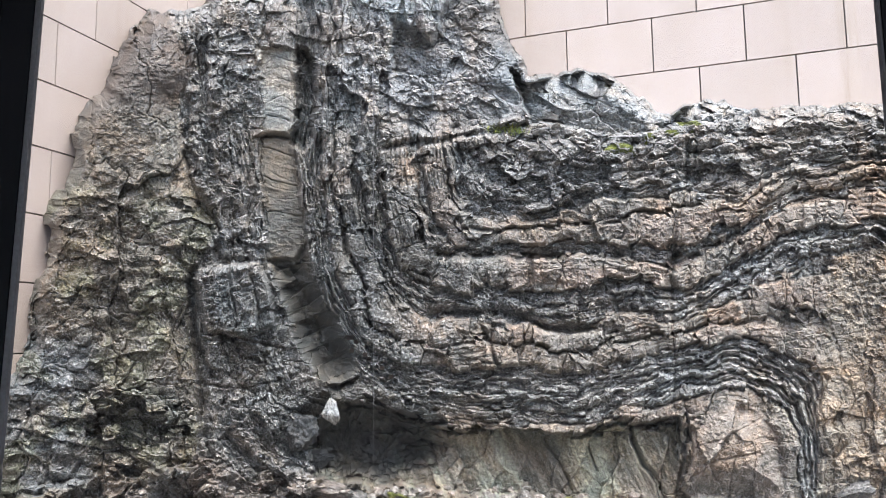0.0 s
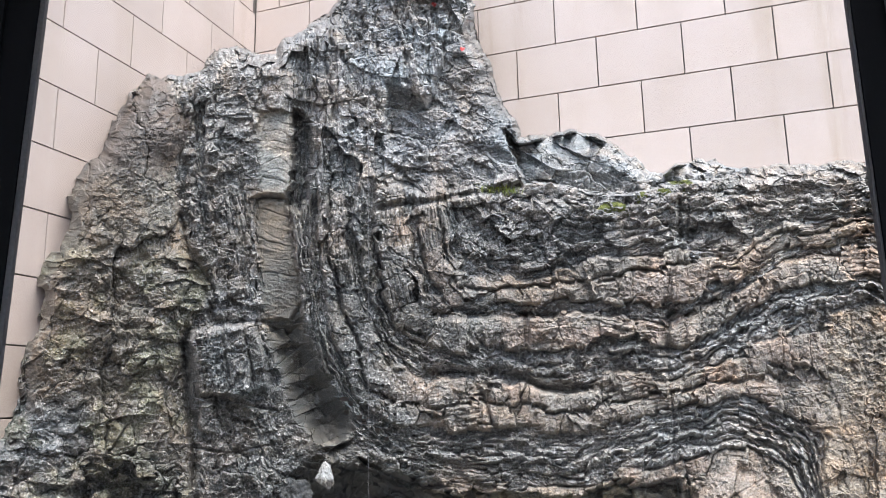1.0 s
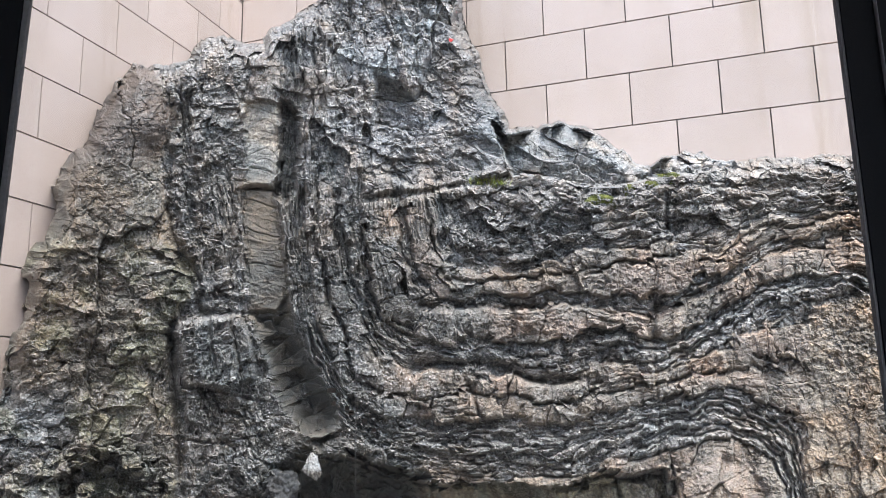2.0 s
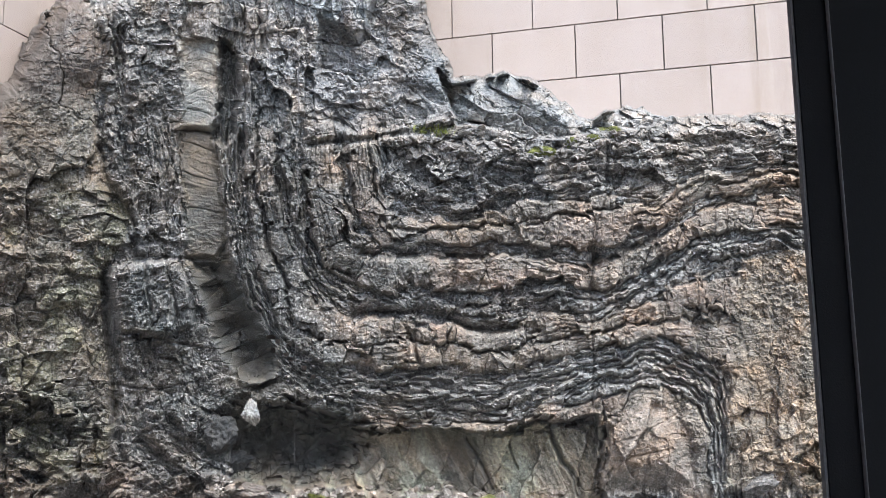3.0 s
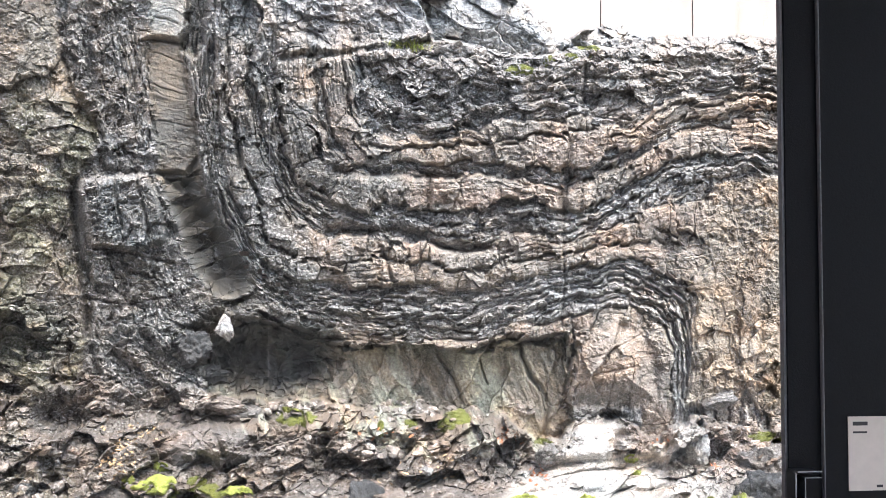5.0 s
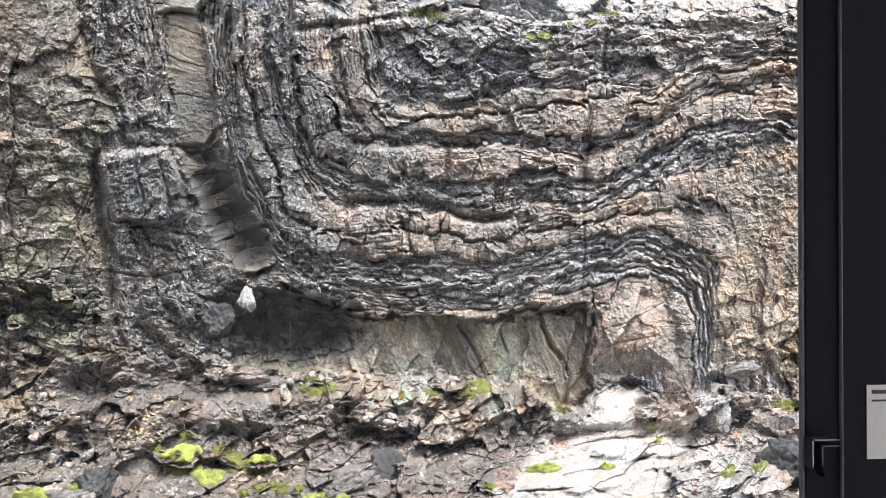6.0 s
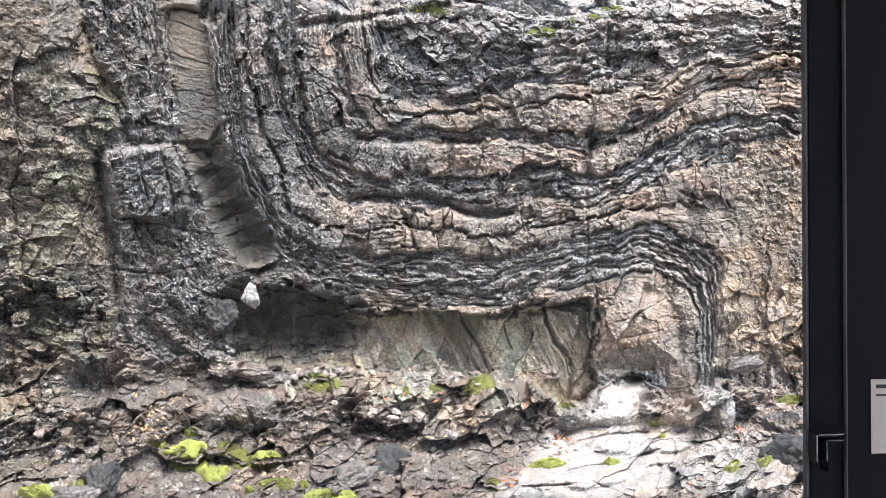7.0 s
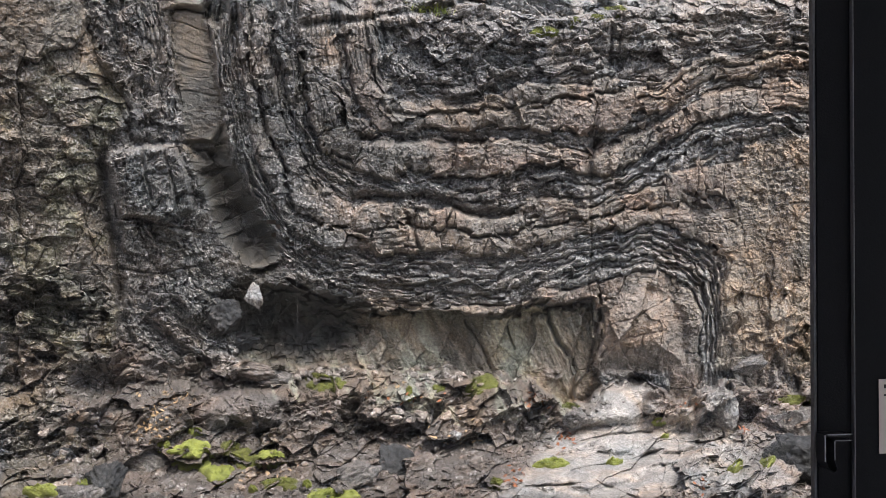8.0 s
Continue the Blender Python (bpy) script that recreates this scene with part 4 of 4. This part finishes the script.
# ---- moss ----
def moss_cushion(x, z, rx, rz, mat, label, thick, seed):
    """A low bumpy cushion that hugs the rock, with a ragged edge."""
    bm = bmesh.new()
    rings, segs = 12, 34
    grid = []
    for r in range(rings + 1):
        row = []
        for s in range(segs):
            a = 2 * math.pi * s / segs
            q = r / rings
            wild = 1 + 0.45 * noise.noise((math.cos(a) * 1.4 + seed, math.sin(a) * 1.4, seed * 0.7)) + 0.22 * noise.noise((math.cos(a) * 4 + seed, math.sin(a) * 4, 2.0))
            px, pz = x + rx * q * wild * math.cos(a), z + rz * q * wild * math.sin(a)
            p = on_rock(px, pz)
            lump = 0.65 + 0.7 * noise.noise((px * 16, pz * 22, seed)) + 0.35 * noise.noise((px * 45, pz * 60, seed))
            up = thick * max(0.0, 1 - q ** 3) * max(lump, 0.15) - 0.055 * max(0.0, (q - 0.8) / 0.2)
            p += Vector((0, -0.55, 0.83)) * up
            row.append(bm.verts.new(p))
        grid.append(row)
    for r in range(rings):
        for s in range(segs):
            t = (s + 1) % segs
            bm.faces.new((grid[r][s], grid[r + 1][s], grid[r + 1][t], grid[r][t]))
    bmesh.ops.remove_doubles(bm, verts=bm.verts[:], dist=0.0004)
    for fc in bm.faces:
        fc.smooth = True
    return tagged(part("moss_cushion", bm, mat), label, "moss", "moss on the rock")


BRIGHT = "bright yellow-green moss cushion on grey rock"
OLIVE = "olive-green moss patch on the rock ledge"
SPOTS_BRIGHT = [(-1.48, -0.26, 0.245, 0.127), (-1.28, -0.41, 0.137, 0.075), (-0.84, -0.31, 0.139, 0.076), (-2.66, -0.50, 0.166, 0.060), (-2.35, -0.47, 0.071, 0.028), (-2.27, -0.60, 0.080, 0.028), (-1.46, -0.06, 0.068, 0.033), (-1.70, -0.16, 0.063, 0.028), (-0.35, -0.66, 0.283, 0.081), (-0.56, -0.54, 0.047, 0.024), (-1.00, -0.56, 0.046, 0.019), (1.50, -0.44, 0.169, 0.044), (2.07, -0.45, 0.081, 0.025), (2.46, -0.12, 0.071, 0.035), (2.51, -0.24, 0.041, 0.025), (3.15, -0.54, 0.078, 0.055), (3.45, -0.49, 0.079, 0.061)]
SPOTS_OLIVE = [(-0.38, 0.30, 0.197, 0.071), (-0.46, 0.36, 0.112, 0.043), (0.30, 0.22, 0.038, 0.043), (0.55, 0.24, 0.067, 0.039), (0.94, 0.28, 0.166, 0.073), (0.86, 0.20, 0.097, 0.039), (3.70, 0.04, 0.180, 0.051), (1.67, 0.05, 0.100, 0.029), (-1.07, -0.29, 0.138, 0.085), (-0.77, -0.52, 0.186, 0.057), (-1.17, -0.18, 0.091, 0.047), (1.03, -0.58, 0.069, 0.044), (-0.21, -0.46, 0.066, 0.029)]
SPOTS_TOP = [(1.49, 3.23, 0.146, 0.040), (2.09, 3.43, 0.137, 0.025), (1.94, 3.36, 0.078, 0.025), (0.45, 3.38, 0.040, 0.020), (1.74, 3.33, 0.069, 0.020)]
for n, (x, z, rx, rz) in enumerate(SPOTS_BRIGHT):
    moss_cushion(x, z, rx, rz, MOSS, BRIGHT, 0.065, n * 3.1)
for n, (x, z, rx, rz) in enumerate(SPOTS_OLIVE):
    moss_cushion(x, z, rx, rz, MOSS_DARK, OLIVE, 0.035, 50 + n * 3.1)
for n, (x, z, rx, rz) in enumerate(SPOTS_TOP):
    moss_cushion(x, z, rx, rz, MOSS_DARK, "thin yellow-green moss streak on the upper ledge", 0.02, 90 + n * 3.1)


# ---- loose blocks ----
def boulder(x, z, w, h, d, color, seed, label, tilt=0.0, out=0.0):
    rng = random.Random(seed)
    bm = bmesh.new()
    bmesh.ops.create_icosphere(bm, subdivisions=5, radius=1.0)
    planes = []
    for _ in range(13):
        n = Vector((rng.gauss(0, 1), rng.gauss(0, 1), rng.gauss(0, 1))).normalized()
        planes.append((n, rng.uniform(0.55, 0.85)))
    for v in bm.verts:
        for n, far in planes:
            over = v.co.dot(n) - far
            if over > 0:
                v.co -= n * over
        q = v.co * 2.2 + Vector((seed, 0, 0))
        v.co += v.co.normalized() * (0.16 * noise.noise(q) + 0.12 * noise.noise(q * 3.1) + 0.08 * noise.noise(q * 7) + 0.05 * noise.noise(q * 15))
        v.co = Vector((v.co.x * w, v.co.y * d, v.co.z * h))
    for fc in bm.faces:
        fc.smooth = True
    ob = part("boulder", bm, ROCK)
    at = ob.data.color_attributes.new("rock_tint", "FLOAT_COLOR", "POINT")
    at.data.foreach_set("color", np.tile(np.array((*color, 0.15 if color[0] < 0.1 else 0.4), F), len(ob.data.vertices)))
    ob.matrix_world = Matrix.Translation(on_rock(x, z, out)) @ Matrix.Rotation(radians(tilt), 4, "Y")
    return tagged(ob, label, "rock", "loose rocks at the foot")


DARK, GREY, PALE, BROWN = (0.022, 0.025, 0.027), (0.11, 0.105, 0.098), (0.24, 0.245, 0.24), (0.105, 0.088, 0.075)
for n, (spot, color, tilt, label) in enumerate((
        ((-1.19, 0.89, 0.155, 0.158), DARK, 20, "dark angular boulder wedged under the fold"),
        ((-0.96, 1.04, 0.078, 0.121), PALE, -20, "whitish angular rock in a dark hollow"),
        ((-1.08, 0.68, 0.183, 0.094), DARK, -12, "dark flat boulder under the fold"),
        ((-0.79, 0.34, 0.185, 0.113), GREY, 25, "grey ledge block with moss beside it"),
        ((-0.96, 0.43, 0.211, 0.066), BROWN, 12, "brown flat slab lying at the cliff foot"),
        ((-2.41, -0.56, 0.150, 0.083), GREY, -8, "lichen-grey boulder among bright moss"),
        ((-2.49, -0.18, 0.070, 0.042), DARK, 0, "small dark rounded stone"),
        ((-1.82, -0.33, 0.234, 0.140), GREY, 28, "grey tilted block beside bright moss"),
        ((-2.18, -0.46, 0.151, 0.121), DARK, -35, "dark leaning block of rock"),
        ((0.21, -0.47, 0.278, 0.164), DARK, 30, "dark tilted plate of rock"),
        ((-0.17, -0.51, 0.208, 0.106), GREY, -24, "grey tilted plate of rock"),
        ((0.69, -0.16, 0.048, 0.034), PALE, 0, "small white stone on brown rock"),
        ((1.25, -0.11, 0.128, 0.098), BROWN, 15, "brown rounded block beside pale rock"),
        ((1.72, -0.05, 0.090, 0.069), GREY, -30, "grey block at the edge of pale rock"),
        ((3.03, -0.05, 0.114, 0.180), PALE, 6, "pale upright block with level cracks"),
        ((3.69, -0.19, 0.201, 0.172), GREY, -15, "grey angular block under moss"),
        ((3.76, -0.54, 0.213, 0.203), DARK, 25, "dark angular block at the cliff foot"),
        ((-1.86, 0.46, 0.152, 0.102), BROWN, 5, "brown squared block at the cliff foot"),
        ((3.24, 0.37, 0.177, 0.080), GREY, -12, "grey flat slab stuck in the cliff foot"))):
    x, z, w, h = spot
    boulder(x, z, w, h, min(w, h) * 1.2, color, n + 3, label, tilt, -0.3 * min(w, h) if n > 2 else (0.10, 0.24, 0.08)[n])


def scree(name, label, spots, seed, lo, hi, color):
    """Small angular stones lying loose, too many to count."""
    rng = random.Random(seed)
    ico = bmesh.new()
    bmesh.ops.create_icosphere(ico, subdivisions=2, radius=1.0)
    base = [v.co.copy() for v in ico.verts]
    tris = [[v.index for v in fc.verts] for fc in ico.faces]
    ico.free()
    verts, faces, cols = [], [], []
    for x, z, rx, rz, count in spots:
        for _ in range(count):
            px, pz = x + rng.uniform(-rx, rx), z + rng.uniform(-rz, rz)
            size = lo + (hi - lo) * rng.random() ** 2.5
            at = on_rock(px, pz, size * 0.2)
            sc = Vector((rng.uniform(0.7, 1.5), rng.uniform(0.6, 1.1), rng.uniform(0.35, 0.8))) * size
            turn = Euler((rng.uniform(-0.5, 0.5), rng.uniform(-0.6, 0.6), rng.uniform(0, 6.3))).to_matrix()
            cuts = [(Vector((rng.gauss(0, 1), rng.gauss(0, 1), rng.gauss(0, 1))).normalized(), rng.uniform(0.4, 0.8)) for _ in range(7)]
            shade = rng.uniform(0.6, 1.5)
            k = len(verts)
            for q in base:
                q = q.copy()
                for nrm, far in cuts:
                    over = q.dot(nrm) - far
                    if over > 0:
                        q -= nrm * over
                verts.append(at + turn @ Vector((q.x * sc.x, q.y * sc.y, q.z * sc.z)))
                cols.append((color[0] * shade, color[1] * shade, color[2] * shade, 1))
            faces += [[k + i for i in t] for t in tris]
    me = bpy.data.meshes.new(name)
    me.from_pydata(verts, [], faces)
    at = me.color_attributes.new("rock_tint", "FLOAT_COLOR", "POINT")
    at.data.foreach_set("color", np.array(cols, F).ravel())
    me.materials.append(ROCK)
    return tagged(new(name, me), label, "stones", kind="stuff")


scree("scree", "loose grey-brown stones along the cliff foot", [(*q, n) for q, n in zip([(-1.46, 0.46, 0.546, 0.075), (-0.12, 0.38, 0.761, 0.057), (0.98, 0.31, 0.638, 0.058), (-0.03, -0.03, 0.862, 0.191), (0.98, -0.24, 0.590, 0.292), (-1.37, -0.43, 1.392, 0.188), (-2.26, 0.10, 0.623, 0.323), (3.40, 0.02, 0.474, 0.201), (1.92, 0.04, 0.302, 0.049)], (70, 130, 110, 90, 90, 110, 80, 60, 14))], 9, 0.010, 0.06, (0.17, 0.15, 0.13))


scree("ledge_stones", "loose grey stones along the upper ledge", [(*q, n) for q, n in zip([(0.92, 3.39, 0.348, 0.025), (1.42, 3.35, 0.304, 0.025), (1.85, 3.43, 0.257, 0.025), (2.40, 3.50, 0.263, 0.031)], (60, 50, 45, 40))], 19, 0.012, 0.06, (0.2, 0.2, 0.195))


# ---- fallen leaves, weeds, wire, paint marks ----
def leaf_litter(name, mat, label, spots, seed, size):
    rng = random.Random(seed)
    verts, faces = [], []
    for x, z, rx, rz, count in spots:
        for _ in range(count):
            px, pz = x + rng.gauss(0, rx * 0.6), z + rng.gauss(0, rz * 0.6)
            p = on_rock(px, pz, 0.012)
            r = Euler((rng.uniform(-0.9, 0.9), rng.uniform(-0.9, 0.9), rng.uniform(0, 6.3))).to_matrix()
            s = size * rng.uniform(0.6, 1.3)
            k = len(verts)
            for q in ((-1, 0, 0), (-0.4, 0.42, 0.12), (0.4, 0.36, 0.16), (1, 0, 0.25), (0.4, -0.36, 0.16), (-0.4, -0.42, 0.12)):
                verts.append(p + r @ (Vector(q) * s))
            faces += [(k, k + 1, k + 2, k + 3), (k, k + 3, k + 4, k + 5)]
    me = bpy.data.meshes.new(name)
    me.from_pydata(verts, [], faces)
    me.materials.append(mat)
    return tagged(new(name, me), label, "leaves", kind="stuff")


leaf_litter("fallen_leaves", LEAF, "reddish-brown fallen leaves in cracks of the rock", [(*q, n) for q, n in zip([(1.62, -0.23, 0.070, 0.069), (1.37, 0.07, 0.099, 0.078), (1.18, -0.54, 0.098, 0.078), (2.70, 0.03, 0.072, 0.030), (0.35, 0.16, 0.288, 0.067), (-0.17, -0.65, 0.057, 0.029), (2.84, -0.67, 0.052, 0.070), (3.25, -0.20, 0.063, 0.040)], (26, 24, 18, 10, 14, 10, 10, 8))], 5, 0.022)
leaf_litter("leaf_litter", LEAF_TAN, "tan dry leaf litter on a rock slope", [(*q, n) for q, n in zip([(-1.75, 0.11, 0.153, 0.130), (-1.60, 0.23, 0.135, 0.065), (-1.82, -0.02, 0.134, 0.093), (0.55, -0.18, 0.193, 0.068), (0.83, -0.14, 0.146, 0.097), (-0.96, -0.37, 0.277, 0.095), (0.16, 0.26, 0.143, 0.038)], (90, 40, 60, 30, 20, 60, 14))], 6, 0.018)


def weeds(x, z, count, seed):
    rng = random.Random(seed)
    verts, faces = [], []
    for _ in range(count):
        p = on_rock(x + rng.gauss(0, 0.05), z + rng.gauss(0, 0.015), 0.02)
        a, ln = rng.uniform(0, 6.3), rng.uniform(0.04, 0.11)
        d = Vector((math.cos(a) * 0.5, math.sin(a) * 0.5 - 0.2, 1)).normalized() * ln
        sd = Vector((math.cos(a + 1.57), math.sin(a + 1.57), 0)) * 0.006
        k = len(verts)
        verts += [p - sd * 0.4, p + sd * 0.4, p + d * 0.55 + sd, p + d * 0.55 - sd, p + d + Vector((math.cos(a), math.sin(a), -0.3)) * ln * 0.2]
        faces += [(k, k + 1, k + 2, k + 3), (k + 3, k + 2, k + 4)]
    me = bpy.data.meshes.new("weeds")
    me.from_pydata(verts, [], faces)
    me.materials.append(MOSS)
    return tagged(new("weeds", me), "small green weeds in a rock crack", "plant", kind="stuff")


for n, (x, z, *_) in enumerate([(0.43, 3.39, 0.005, 0.005), (0.59, 3.36, 0.005, 0.005)]):
    weeds(x, z, 26, 11 + n)


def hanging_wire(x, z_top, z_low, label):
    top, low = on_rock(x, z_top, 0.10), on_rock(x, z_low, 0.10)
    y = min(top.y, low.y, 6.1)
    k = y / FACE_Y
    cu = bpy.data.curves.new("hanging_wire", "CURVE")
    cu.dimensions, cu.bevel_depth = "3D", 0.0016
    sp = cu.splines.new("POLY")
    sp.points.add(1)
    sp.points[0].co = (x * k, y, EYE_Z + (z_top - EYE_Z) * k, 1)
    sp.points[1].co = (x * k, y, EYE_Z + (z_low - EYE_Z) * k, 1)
    cu.materials.append(FRAME_EDGE)
    return tagged(new("hanging_wire", cu), label, "wire")


(wx0, wz0), (wx1, wz1) = [(-0.61, 4.80), (-0.60, 0.64)]
hanging_wire(wx0, wz0, wz1, "thin grey wire hanging before the rock")


def paint_mark(x, z, r, seed):
    rng = random.Random(seed)
    bm = bmesh.new()
    ring = []
    for i in range(12):
        a = i * math.pi / 6
        q = r * rng.uniform(0.6, 1.2)
        ring.append(bm.verts.new(on_rock(x + q * math.cos(a), z + q * math.sin(a), 0.012)))
    top = bm.verts.new(on_rock(x, z, 0.016))
    for i in range(12):
        bm.faces.new((ring[i], ring[(i + 1) % 12], top))
    return tagged(part("paint_mark", bm, RED), "small red paint spot on grey rock", "paint mark", "red paint spots")


for n, (x, z, r, _) in enumerate([(-0.02, 5.15, 0.026, 0.006), (0.30, 4.98, 0.015, 0.006), (0.23, 4.71, 0.020, 0.005)]):
    paint_mark(x, z, r, n)
